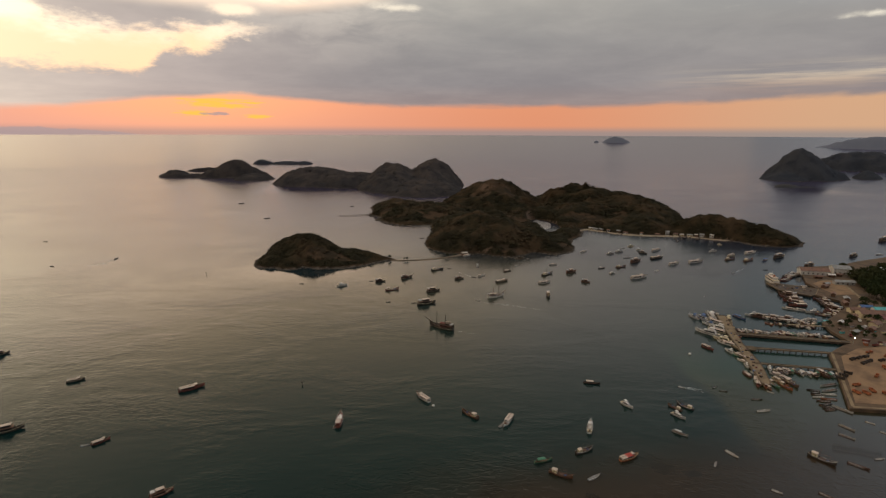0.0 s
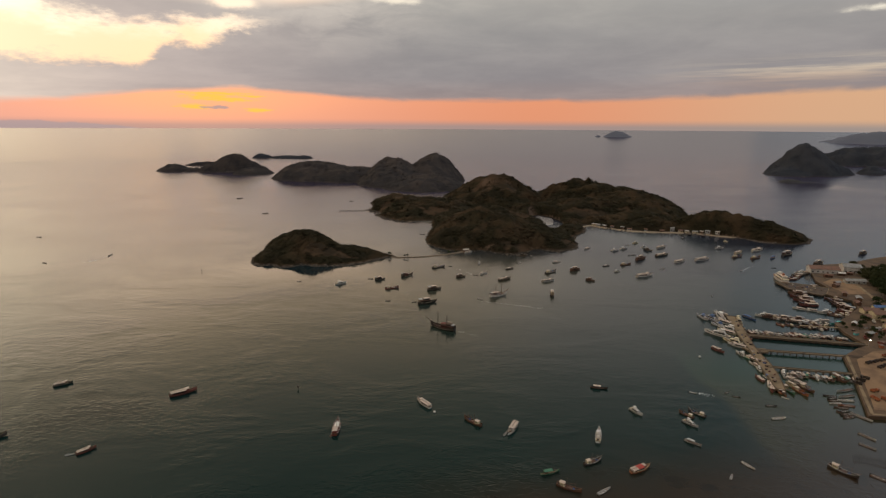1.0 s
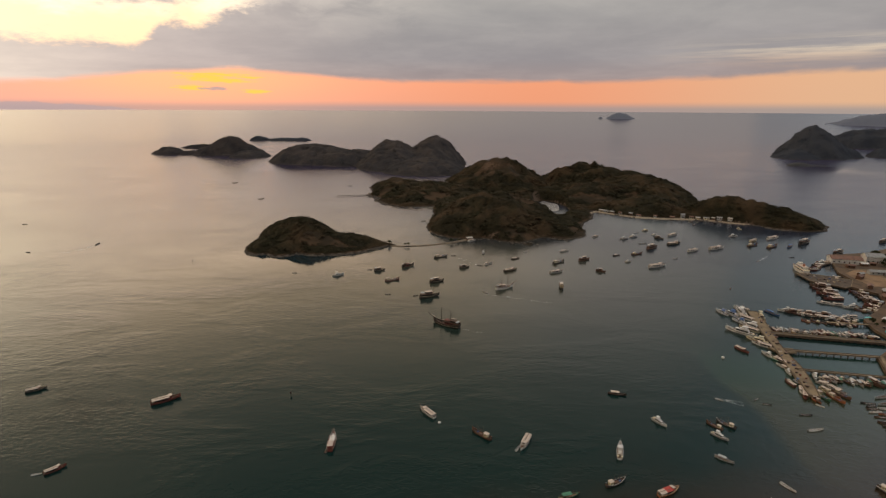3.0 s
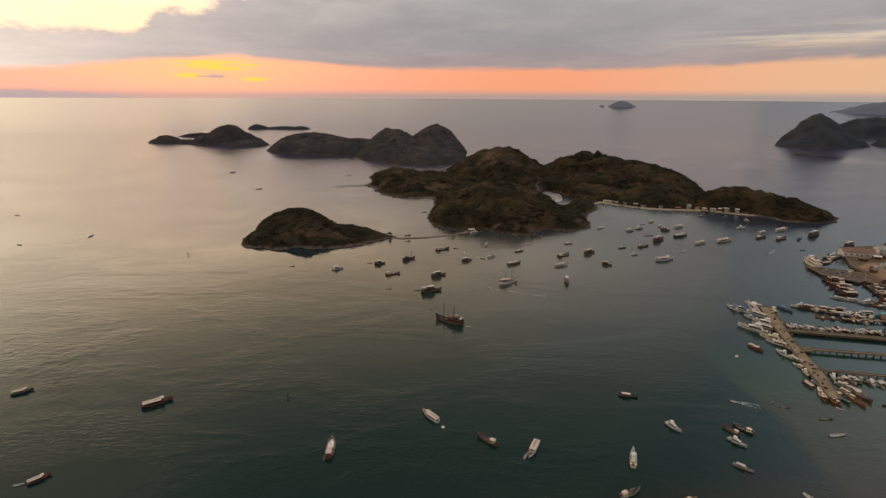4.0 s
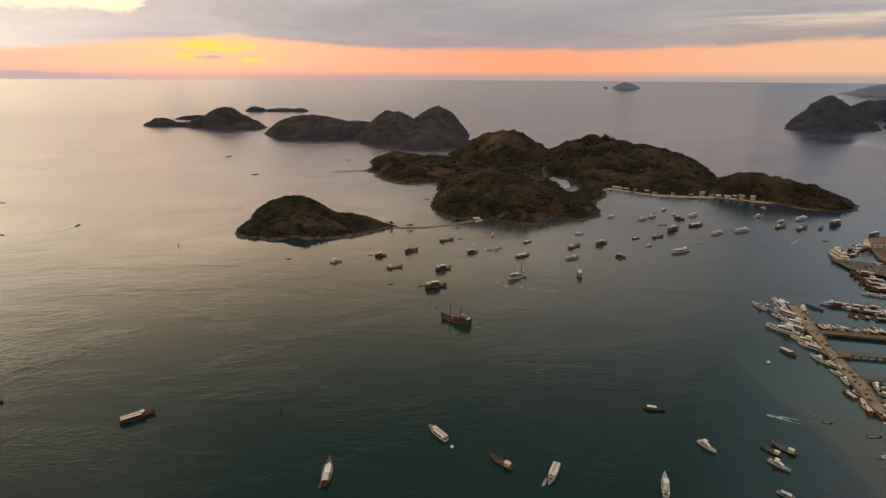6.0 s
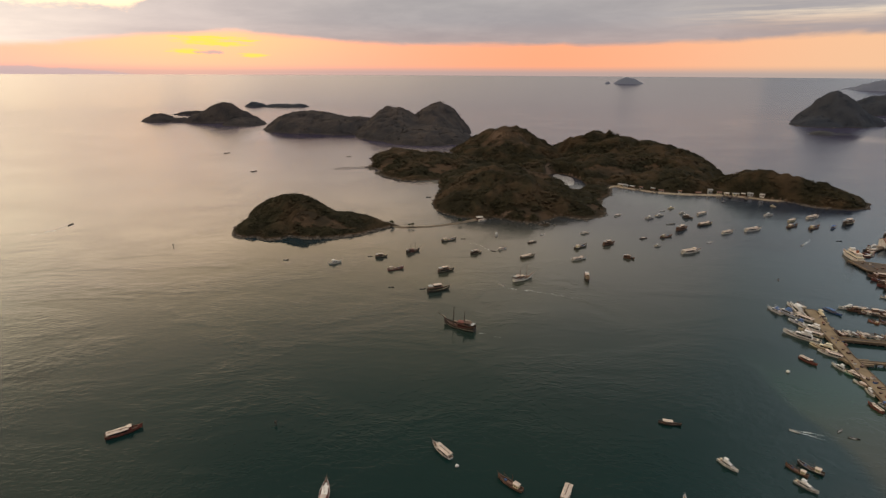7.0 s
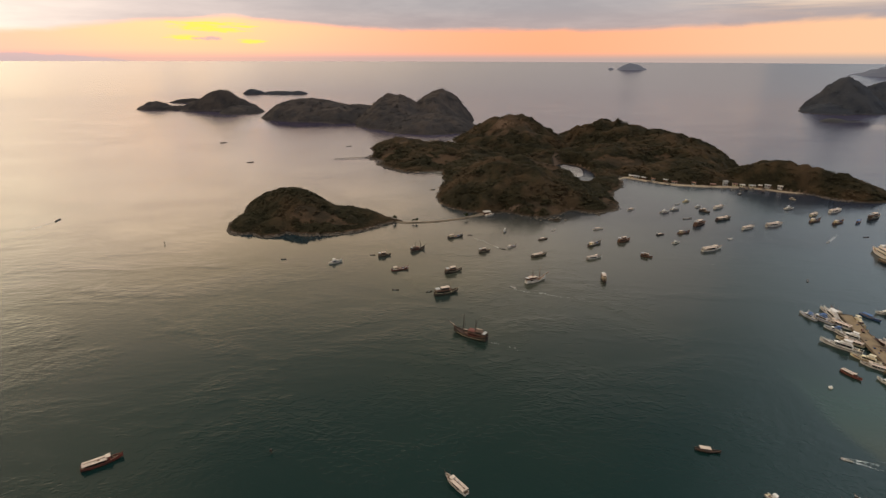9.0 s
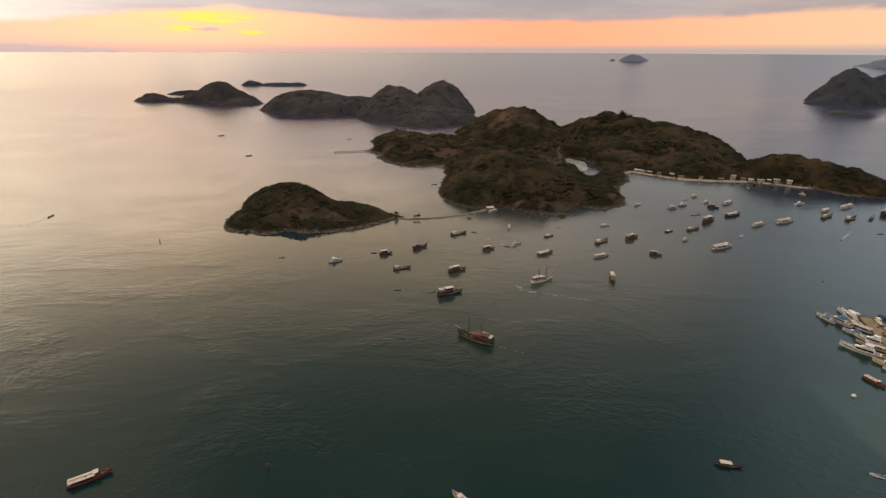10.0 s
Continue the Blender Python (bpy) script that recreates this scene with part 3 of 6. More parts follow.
SMALL = [(-166, 632, 40, 69, 46, 24.1, 1.81), (-130, 613, 57, 46, -1, 8.1, 2.07), (-68, 613, 14, 6, -8, 2.5, 1.4), (-86, 612, 24, 14, -6, 5, 1.8), (-192, 610, 27, 43, -6, 8, 1.87), (-171, 604, 23, 44, -3, 10.2, 1.35)]
HEADLAND = [(74, 736, 84, 112, 2, 32.8, 2.27), (138, 706, 41, 72, 2, 6.9, 2.14), (21, 692, 38, 62, 23, 9.5, 2.6)]
NECK = [(38, 806, 41, 139, -17, 13.2, 1.92), (177, 790, 40, 126, -20, 4.4, 2.55), (90, 834, 113, 76, 37, 9.2, 2.22)]
MAIN = [(-82, 1009, 51, 108, 13, 19.6, 1.73), (-19, 971, 108, 99, -3, 14.2, 2.58), (107, 1104, 107, 133, -2, 52.3, 1.61), (289, 1082, 96, 139, 23, 41.5, 1.7), (354, 979, 76, 146, -2, 30.2, 2.01),
        (321, 844, 44, 77, -8, 12.8, 2.52), (255, 937, 208, 82, 18, 21.3, 2.12), (-46, 904, 68, 63, -5, 8.1, 1.46), (25, 887, 39, 120, -9, 9.5, 2.45)]
TAIL = [(302, 816, 105, 46, -23, 9.7, 1.53), (409, 769, 74, 35, -44, 28.7, 2.08), (462, 730, 45, 41, -27, 19.1, 1.41)]
KNOLLS = [(296, 1083, 29, 53, 19, 17.9, 1.68), (230, 1080, 21, 56, 14, 26.9, 2.53), (76, 1050, 32, 48, -14, 19.7, 1.89), (394, 942, 27, 44, -5, 11.6, 2.35), (-31, 1019, 43, 21, 2, 10.1, 2.15), (97, 762, 29, 36, 0, 34, 1.8), (298, 1086, 27, 36, 0, 51, 1.15)]
MID = [(-378, 1556, 116, 112, -8, 42.8, 2.15), (-279, 1533, 132, 112, -22, 33.3, 2.59), (-131, 1460, 101, 161, -1, 64.7, 1.57), (-28, 1504, 88, 161, -8, 69.6, 1.86), (-44, 1348, 108, 128, 5, 26.6, 2.48)]
WEST = [(-683, 1748, 120, 38, 7, 58.5, 1.14), (-599, 1687, 63, 66, -2, 13.7, 2.38), (-893, 1774, 56, 42, 3, 18.6, 1.87), (-827, 1756, 85, 15, 11, 9.2, 1.85), (-660, 1751, 44, 24, -1, 47.2, 2.58)]
STACK = [(-880, 2015, 87, 15, 0, 12.2, 2.51)]
LOW = [(-841, 2497, 51, 48, 16, 18.4, 2.07), (-733, 2501, 95, 70, -7, 9, 1.51), (-644, 2491, 35, 49, -17, 10, 1.64)]
MOUNT = [(1217, 1797, 97, 125, 1, 95, 1.45), (1313, 1808, 61, 92, 6, 34.5, 1.62), (1452, 1792, 42, 75, -36, 23.1, 1.48), (1136, 1742, 69, 85, -21, 27.2, 1.1), (1280, 1766, 46, 45, 0, 47, 1.6)]
RIGHT_LAND = [(1819, 2255, 197, 176, 25, 64.9, 2.6), (2004, 2361, 381, 171, -6, 63.6, 2.01), (1725, 2264, 145, 132, 19, 57, 2.2)]
ISLET = [(985, 1495, 36, 20, 0, 8, 1.8), (1032, 1485, 34, 6, -8, 2, 1.6)]

island("ground", SMALL, 2.0, 3, "small scrub-covered island with a bare brown cliff", HILL, rough=0.35, canopy=2.2, lump=6.0, bare=CLIFF)
MAIN_ALL = HEADLAND + NECK + MAIN + TAIL + KNOLLS
island("ground", MAIN_ALL, 3.0, 7, "long hilly island under dark dry scrub with a pale beach", HILL, canopy=2.8, bare=BARE + [POND])
island("ground", MID, 5.0, 11, "three-peaked wooded island seen against the light", HILL_MID_HAZE, rough=0.6, canopy=3.6, lump=12.0)
island("ground", WEST, 5.0, 13, "domed dark island with a low rocky spit", HILL_MID_HAZE, rough=0.4, canopy=3.2, lump=12.0)
island("ground", STACK, 4.0, 17, "small dark rocky islet", HILL_MID_HAZE, canopy=2.5, lump=10.0)
island("ground", LOW, 5.0, 19, "low flat-topped distant island", HILL_FAR_HAZE, canopy=3.0, lump=12.0)
island("ground", MOUNT, 6.0, 23, "steep conical island with bare flanks, haze in its colour", HILL_FAR_HAZE, rough=0.5, canopy=3.0, lump=14.0)
island("ground", RIGHT_LAND, 9.0, 29, "hilly hazy coast behind the conical island", HILL_FAR_HAZE, canopy=3.5, lump=22.0)
island("ground", ISLET, 2.0, 31, "low dark reef islet", REEF)


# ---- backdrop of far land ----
# aerial haze painted on: grey-blue base colour and an even emission
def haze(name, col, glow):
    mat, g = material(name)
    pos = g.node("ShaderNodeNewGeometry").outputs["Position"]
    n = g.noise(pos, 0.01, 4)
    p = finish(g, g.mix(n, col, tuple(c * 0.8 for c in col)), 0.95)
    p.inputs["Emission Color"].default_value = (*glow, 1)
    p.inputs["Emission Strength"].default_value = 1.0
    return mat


FAR_LAND_HAZE = haze("far_land_haze", (0.04, 0.04, 0.045), (0.052, 0.053, 0.064))


def polar(r, deg):
    return r * math.sin(radians(deg)), 60 + r * math.cos(radians(deg))


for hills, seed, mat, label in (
    ([(*polar(4310, 18.3), 108, 50, -18, 44, 1.6), (*polar(4310, 16.4), 22, 20, 0, 16, 1.8)], 41, FAR_LAND_HAZE, "far blue-grey island on the horizon"),
    ([(*polar(4140, 40.2), 330, 120, -39, 62, 1.8), (*polar(4140, 44.6), 420, 160, -43, 80, 1.8)], 43, FAR_LAND_HAZE, "far blue-grey headland on the horizon"),
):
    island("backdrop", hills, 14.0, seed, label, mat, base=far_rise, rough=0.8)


# ---- vegetation ----
def leaf_quads(centres, radii, heights, per, rng, size=0.22, up=1.0):
    """Crowns of loose leaf sprays: per small quads round each centre, on an uneven dome."""
    n = len(centres)
    a = rng.uniform(0, 2 * math.pi, (n, per))
    t = rng.uniform(0, 1, (n, per)) ** 0.75
    rad = np.sqrt(np.maximum(0.05, 1 - (t * 1.05 - 0.15) ** 2)) * rng.uniform(0.45, 1.12, (n, per))
    rad = rad * (1 + 0.25 * np.sin(a * rng.randint(2, 5, (n, 1)) + rng.uniform(0, 6, (n, 1))))
    c = np.empty((n, per, 3))
    c[..., 0] = centres[:, None, 0] + np.cos(a) * rad * radii[:, None]
    c[..., 1] = centres[:, None, 1] + np.sin(a) * rad * radii[:, None]
    c[..., 2] = centres[:, None, 2] + (0.12 + 0.88 * t * rng.uniform(0.75, 1.08, (n, per))) * heights[:, None]
    normal = rng.normal(0, 1, (n, per, 3)) * 0.35
    normal[..., 0] += np.cos(a) * rad * 0.55
    normal[..., 1] += np.sin(a) * rad * 0.55
    normal[..., 2] += up
    normal /= np.linalg.norm(normal, axis=-1, keepdims=True)
    ref = rng.normal(0, 1, (n, per, 3))
    u = np.cross(normal, ref)
    u /= np.linalg.norm(u, axis=-1, keepdims=True)
    v = np.cross(normal, u)
    s = (size * radii[:, None] * rng.uniform(0.6, 1.3, (n, per)))[..., None]
    w = s * rng.uniform(0.55, 1.0, (n, per, 1))
    quad = np.stack([c - u * s - v * w * 0.6, c + u * s * 0.5 - v * w, c + u * s + v * w * 0.6, c - u * s * 0.5 + v * w], 2)
    return quad.reshape(-1, 3)


def woods(name, hills, seed, gap, radius, per, label, mat, lift, rough=1.0, keep_out=(), bare=()):
    """Crowns that stand out of the scrub's canopy over an island's hills, fewer on the dry slopes."""
    rng = np.random.RandomState(seed)
    x0 = min(h[0] - max(h[2], h[3]) for h in hills)
    x1 = max(h[0] + max(h[2], h[3]) for h in hills)
    y0 = min(h[1] - max(h[2], h[3]) for h in hills)
    y1 = max(h[1] + max(h[2], h[3]) for h in hills)
    X, Y = np.meshgrid(np.arange(x0, x1, gap), np.arange(y0, y1, gap))
    X = X.ravel() + rng.uniform(-0.5, 0.5, X.size) * gap
    Y = Y.ravel() + rng.uniform(-0.5, 0.5, Y.size) * gap
    Z = hill_height(hills, X, Y, seed_of[name], rough)
    ok = (Z > 0.9) & (rng.rand(X.size) < 0.12 + 0.88 * cover_at(X, Y, Z, seed_of[name], bare))
    for cx, cy, rx, ry in keep_out:
        ok &= ((X - cx) / rx) ** 2 + ((Y - cy) / ry) ** 2 > 1
    X, Y, Z = X[ok], Y[ok], Z[ok]
    r = rng.uniform(0.55, 1.0, len(X)) ** 1.3 * radius * (1 + 0.7 * fbm(X, Y, 40, seed + 6))
    tall = rng.rand(len(X)) < 0.08
    h = r * rng.uniform(0.5, 0.85, len(X)) * np.where(tall, rng.uniform(1.5, 2.2, len(X)), 1.0)
    h = np.minimum(h, 1.1 + Z * 0.6)
    r = np.minimum(r, 1.3 + Z * 0.5)
    sunk = lift * np.clip(Z / 5, 0.1, 1) * 0.6 - 0.5
    verts = leaf_quads(np.stack([X, Y, Z + sunk], 1), r, h, per, rng, 0.28, 1.6)
    faces = np.arange(len(verts)).reshape(-1, 4)
    ob = raw("scrub_woods", verts, faces, mat)
    return tagged(ob, label, "woods", kind="stuff")


seed_of = {"small": 3, "main": 7, "mid": 11, "west": 13, "low": 19, "mount": 23, "right": 29, "stack": 17}
woods("small", SMALL, 103, 3.4, 2.7, 34, "dense dark dry scrub covering the small island", LEAVES, 1.4, rough=0.35, bare=CLIFF)
woods("main", MAIN_ALL, 107, 5.4, 3.7, 34, "dark scrub and low trees over the long island", LEAVES, 1.8, keep_out=[POND], bare=BARE)
woods("mid", MID, 111, 13.0, 5.0, 22, "dark woods on the three-peaked island", LEAVES_MID_HAZE, 2.4, rough=0.6)
woods("west", WEST, 113, 13.0, 4.6, 22, "dark woods on the domed island", LEAVES_MID_HAZE, 2.0, rough=0.4)
woods("stack", STACK, 117, 8.0, 4.0, 14, "sparse scrub on the rocky islet", LEAVES_MID_HAZE, 1.4)
woods("low", LOW, 119, 14.0, 5.0, 12, "low scrub on the distant flat island", LEAVES_FAR_HAZE, 1.8)
woods("mount", MOUNT, 123, 14.0, 5.0, 16, "thin scrub on the conical island", LEAVES_FAR_HAZE, 1.8, rough=0.5)
woods("right", RIGHT_LAND, 129, 22.0, 7.0, 8, "scattered scrub on the hazy coast", LEAVES_FAR_HAZE, 2.0)


def shore_rocks(hills, seed, rough, count, box, size, label):
    """Boulders strewn along the waterline."""
    rng = np.random.RandomState(seed)
    X = rng.uniform(box[0], box[1], 400000)
    Y = rng.uniform(box[2], box[3], 400000)
    Z = hill_height(hills, X, Y, seed_of["small" if hills is SMALL else "main"], rough)
    near = np.where((Z > -0.5) & (Z < 0.9))[0][:count]
    ball = bmesh.new()
    bmesh.ops.create_icosphere(ball, subdivisions=1, radius=1.0)
    unit = np.array([v.co[:] for v in ball.verts])
    tri = np.array([[v.index for v in f.verts] for f in ball.faces])
    ball.free()
    verts, faces = [], []
    for k, i in enumerate(near):
        r = rng.uniform(0.35, 1.0) ** 2 * size
        shape = unit * rng.uniform(0.7, 1.2, unit.shape) * np.array((r * rng.uniform(0.8, 1.7), r, r * rng.uniform(0.45, 0.8)))
        verts.append(shape + np.array((X[i], Y[i], max(Z[i], 0.0) + 0.1 * r)))
        faces.append(tri + k * len(unit))
    ob = raw("shore_rocks", np.concatenate(verts), np.concatenate(faces), ROCK)
    return tagged(ob, label, "rocks", kind="stuff")


ROCK = worn("shore_rock", (0.115, 0.088, 0.066), (0.05, 0.04, 0.032), 0.9, 0.3)
shore_rocks(SMALL, 61, 0.35, 420, (-230, -60, 545, 612), 1.5, "pale boulders strewn along the small island's shore")
shore_rocks(MAIN_ALL, 62, 1.0, 200, (-30, 190, 615, 760), 1.4, "brown boulders strewn along the headland's shore")
shore_rocks(MAIN_ALL, 63, 1.0, 250, (400, 520, 690, 760), 1.6, "brown boulders strewn along the island's tip")
shore_rocks(MAIN_ALL, 65, 1.0, 420, (205, 440, 690, 830), 1.7, "pale boulders strewn along the beach")
shore_rocks(MAIN_ALL, 64, 1.0, 250, (-160, 40, 840, 1060), 1.8, "brown boulders strewn along the western shore")


def build_tree(seed, radius, height):
    """One broad tree: tapered trunk, limbs and a loose crown."""
    rng = np.random.RandomState(seed)
    tree = new("tree")
    bm = bmesh.new()
    fork = height * 0.38
    rod(bm, (0, 0, -0.3), (0.1, 0.05, fork), 0.32, 0.2, 7)
    part("trunk", bm, BARK, tree)
    tips = []
    for i in range(3):
        a = i * 2.09 + rng.uniform(-0.3, 0.3)
        tip = (math.cos(a) * radius * 0.55, math.sin(a) * radius * 0.55, height * rng.uniform(0.6, 0.8))
        tips.append(tip)
        part("limb", rods(((0.1, 0.05, fork - 0.15), tip, 0.16, 0.05, 5)), BARK, tree)
    tips.append((0.1, 0.05, height * 0.82))
    centres = np.array(tips) - np.array((0, 0, height * 0.22))
    verts = leaf_quads(centres, np.full(len(tips), radius * 0.62), np.full(len(tips), height * 0.46), 110, rng, 0.2, 0.5)
    crown = raw("crown", verts, np.arange(len(verts)).reshape(-1, 4), LEAVES_TREE)
    crown.parent = tree
    return tagged(tree, "broad dark green tree with a loose uneven crown", "tree", "trees by the harbour")


def plant(templates, spots, seed):
    rng = random.Random(seed)
    for i, (x, y, z, k) in enumerate(spots):
        m = pose(x, y, z, 0, 0, rng.uniform(0, 360)) @ Matrix.Diagonal((k, k, k * rng.uniform(0.85, 1.2), 1))
        copy_thing(templates[i % len(templates)], m)
    for t in templates:
        for o in (*t.children_recursive, t):
            bpy.data.objects.remove(o)


# ---- the sandbar, beach, pond and island jetty ----
def ribbon(points, widths, top, skirt=-2.0, sub=8):
    """A bank along a smooth plan line: sloping sides, rounded top."""
    pts = [Vector(p) for p in points]
    line, wid = [], []
    for i in range(len(pts) - 1):
        p0, p1, p2, p3 = pts[max(i - 1, 0)], pts[i], pts[i + 1], pts[min(i + 2, len(pts) - 1)]
        for k in range(sub):
            t = k / sub
            line.append(0.5 * (2 * p1 + (p2 - p0) * t + (2 * p0 - 5 * p1 + 4 * p2 - p3) * t * t + (3 * p1 - p0 - 3 * p2 + p3) * t ** 3))
            wid.append(widths[i] * (1 - t) + widths[i + 1] * t)
    line.append(pts[-1])
    wid.append(widths[-1])
    bm = bmesh.new()
    rows = []
    for i, p in enumerate(line):
        d = (line[min(i + 1, len(line) - 1)] - line[max(i - 1, 0)]).normalized()
        side = Vector((-d.y, d.x))
        w = wid[i] * (1 + 0.6 * noise.noise((p.x * 0.08, p.y * 0.08, 0)))
        row = []
        for f, z in ((-1.6, skirt), (-1.0, 0.12), (-0.5, top * 0.8), (0, top), (0.5, top * 0.8), (1.0, 0.12), (1.6, skirt)):
            q = p + side * f * w / 2
            row.append(bm.verts.new((q.x, q.y, z + 0.15 * noise.noise((q.x * 0.2, q.y * 0.2, 3)) * (z > 0))))
        rows.append(row)
    for a, b in zip(rows, rows[1:]):
        for i in range(6):
            bm.faces.new((a[i], b[i], b[i + 1], a[i + 1]))
    bmesh.ops.recalc_face_normals(bm, faces=bm.faces[:])
    for f in bm.faces:
        f.smooth = True
    return bm


tagged(part("ground", ribbon([(-78, 616), (-64, 610), (-52, 606.5), (-36, 607.5), (-20, 611), (-3, 618), (11, 626), (26, 638)], [8, 5, 4, 3.6, 4, 4, 4.5, 8], 0.9), worn("wet_sand", (0.20, 0.15, 0.10), (0.12, 0.09, 0.062), 0.9, 0.25)), "narrow curved sandbar joining the two islands", "sandbar", kind="structure")
SHORE_PLAN = [(221, 817), (229, 813), (240, 808), (252, 803), (283, 795), (313, 783), (344, 772), (368, 754), (392, 738), (408, 724)]


def waterline(points, hills, seed):
    """Moves each point of a plan line across it to where the ground meets the sea, then a step into the water."""
    line = []
    for i, p in enumerate(points):
        d = (Vector(points[min(i + 1, len(points) - 1)]) - Vector(points[max(i - 1, 0)])).normalized()
        inland = np.arange(-24.0, 12.0, 0.5)
        z = hill_height(hills, p[0] - d.y * inland, p[1] + d.x * inland, seed, 1.0)
        k = inland[int(np.argmax(z > 0.4))] - 1.0 if (z > 0.4).any() else 0.0
        line.append((p[0] - d.y * k, p[1] + d.x * k))
    return line


SHORE = waterline(SHORE_PLAN, MAIN_ALL, 7)
tagged(part("ground", ribbon(SHORE, [4, 8, 8, 8, 8, 8, 8, 8, 6, 2], 1.3), SAND), "pale sandy beach along the long island", "beach", kind="structure")
tagged(part("ground", ribbon([(-98, 880), (-68, 868), (-42, 855), (-14, 845), (14, 846), (30, 850)], [6, 14, 26, 26, 24, 10], 0.4), worn("tidal_mud", (0.060, 0.055, 0.042), (0.035, 0.033, 0.027), 0.6, 0.1)), "grey-brown tidal mudflat in the bay", "mudflat", kind="structure")
tagged(part("ground", ribbon([(-90, 896), (-62, 898), (-37, 886), (-13, 872), (14, 864), (26, 862)], [2, 3, 3.5, 4, 6, 6], 0.8), SAND), "thin pale sand spit fringing the bay", "beach", kind="structure")


def ellipse_slab(cx, cy, rx, ry, z0, z1, n=40):
    pts = []
    for i in range(n):
        a = 2 * math.pi * i / n
        k = 1 + 0.12 * math.sin(3 * a + 1) + 0.06 * math.sin(5 * a)
        pts.append((cx + rx * k * math.cos(a), cy + ry * k * math.sin(a)))
    return slab(pts, z0, z1)


def platform(name, outline, z0, z1, mat, label, pile_gap=0.0, pile_mat=None, kerb=None):
    """A quay or pier deck over a plan outline, with piles under its rim and a low kerb."""
    pier = new(name)
    part("deck", slab(outline, z0, z1), mat, pier)
    n = len(outline)
    for i in range(n):
        a, b = Vector(outline[i]), Vector(outline[(i + 1) % n])
        length = (b - a).length
        if pile_gap:
            inset = (Vector((sum(p[0] for p in outline), sum(p[1] for p in outline))) / n - a).normalized() * 0.5
            for k in range(int(length / pile_gap) + 1):
                q = a.lerp(b, min(1, k * pile_gap / length)) + inset * 0.6
                part("support_post", rods(((q.x, q.y, -3), (q.x, q.y, z0 + 0.05), 0.28, 0.28, 7)), pile_mat, pier)
        if kerb and length > 3:
            d = (b - a).normalized()
            s = Vector((-d.y, d.x)) * 0.45
            part("kerb", slab([tuple(a + d * 0.3), tuple(b - d * 0.3), tuple(b - d * 0.3 + s), tuple(a + d * 0.3 + s)], z1 + 0.004, z1 + 0.28), kerb, pier)
    return pier


def strip(a, b, w):
    a, b = Vector(a), Vector(b)
    d = (b - a).normalized()
    s = Vector((-d.y, d.x)) * w / 2
    return [tuple(a - s), tuple(b - s), tuple(b + s), tuple(a + s)]


def jetty(a, b, w, label, gap=4.0):
    """A plank walkway on posts, with cross boards and handrail posts."""
    ob = platform("jetty", strip(a, b, w), 1.25, 1.5, CONCRETE_DARK, label, gap, PAINT["dark"])
    return tagged(ob, label, "jetty")


jetty((-185, 941), (-121, 958), 2.6, "thin wooden jetty running out from the island", 9.0)
# the lagoon's surface; its bright sky reflection is painted as a pale base colour
tagged(part("ground", ellipse_slab(168, 858, 13, 42, -1, 0.5), worn("lagoon_reflection", (0.36, 0.33, 0.31), (0.24, 0.22, 0.21), 0.24, 0.05)), "pale lagoon behind the headland, sky reflection in its colour", "salt flat", kind="structure")


def hut(x, y, z, turn, w, d, h, wall, roof, label, category="hut", name="hut"):
    """A gabled building: walls, roof with eaves, door and windows."""
    ob = new(name)
    part("wall", boxes((-w / 2, w / 2, -d / 2, d / 2, -1.5, h)), wall, ob)
    bm = bmesh.new()
    e, r = 0.6, h + d * 0.22
    lo = [bm.verts.new((sx * (w / 2 + e), sy * (d / 2 + e), h - 0.25)) for sx, sy in ((-1, -1), (1, -1), (1, 1), (-1, 1))]
    hi = [bm.verts.new((sx * (w / 2 + e), 0, r)) for sx in (-1, 1)]
    under = [bm.verts.new(v.co + Vector((0, 0, -0.18))) for v in lo + hi]
    v = lo + hi
    for quad in ((0, 1, 5, 4), (2, 3, 4, 5)):
        bm.faces.new([v[i] for i in quad])
        bm.faces.new([under[i] for i in quad[::-1]])
    for i, j in ((0, 1), (2, 3), (1, 5), (5, 2), (3, 4), (4, 0)):
        bm.faces.new((v[i], under[i], under[j], v[j]))
    bmesh.ops.recalc_face_normals(bm, faces=bm.faces[:])
    part("roof", bm, roof, ob)
    for sx in (-1, 1):
        bm = bmesh.new()
        gable = [bm.verts.new((sx * (w / 2 - 0.02), y2, z2)) for y2, z2 in ((-d / 2, h - 0.1), (d / 2, h - 0.1), (0, r - 0.25))]
        bm.faces.new(gable)
        back_face = [bm.verts.new(q.co - Vector((sx * 0.2, 0, 0))) for q in gable]
        bm.faces.new(back_face[::-1])
        for i in range(3):
            bm.faces.new((gable[i], back_face[i], back_face[(i + 1) % 3], gable[(i + 1) % 3]))
        bmesh.ops.recalc_face_normals(bm, faces=bm.faces[:])
        part("gable", bm, wall, ob)
    n = max(2, int(w / 4))
    for i in range(n):
        cx = -w / 2 + w * (i + 0.5) / n
        for sy in (-1, 1):
            y0 = sy * d / 2
            if i == n // 2 and sy < 0:
                part("door", boxes((cx - 0.6, cx + 0.6, y0 - 0.06, y0 + 0.02, 0.02, 2.1)), PAINT["wood"], ob)
            else:
                part("window", boxes((cx - 0.7, cx + 0.7, min(y0 + sy * 0.05, y0 - sy * 0.02), max(y0 + sy * 0.05, y0 - sy * 0.02), 1.0, 2.2)), GLASS, ob)
    ob.matrix_world = pose(x, y, z, 0, 0, turn)
    return tagged(ob, label, category)


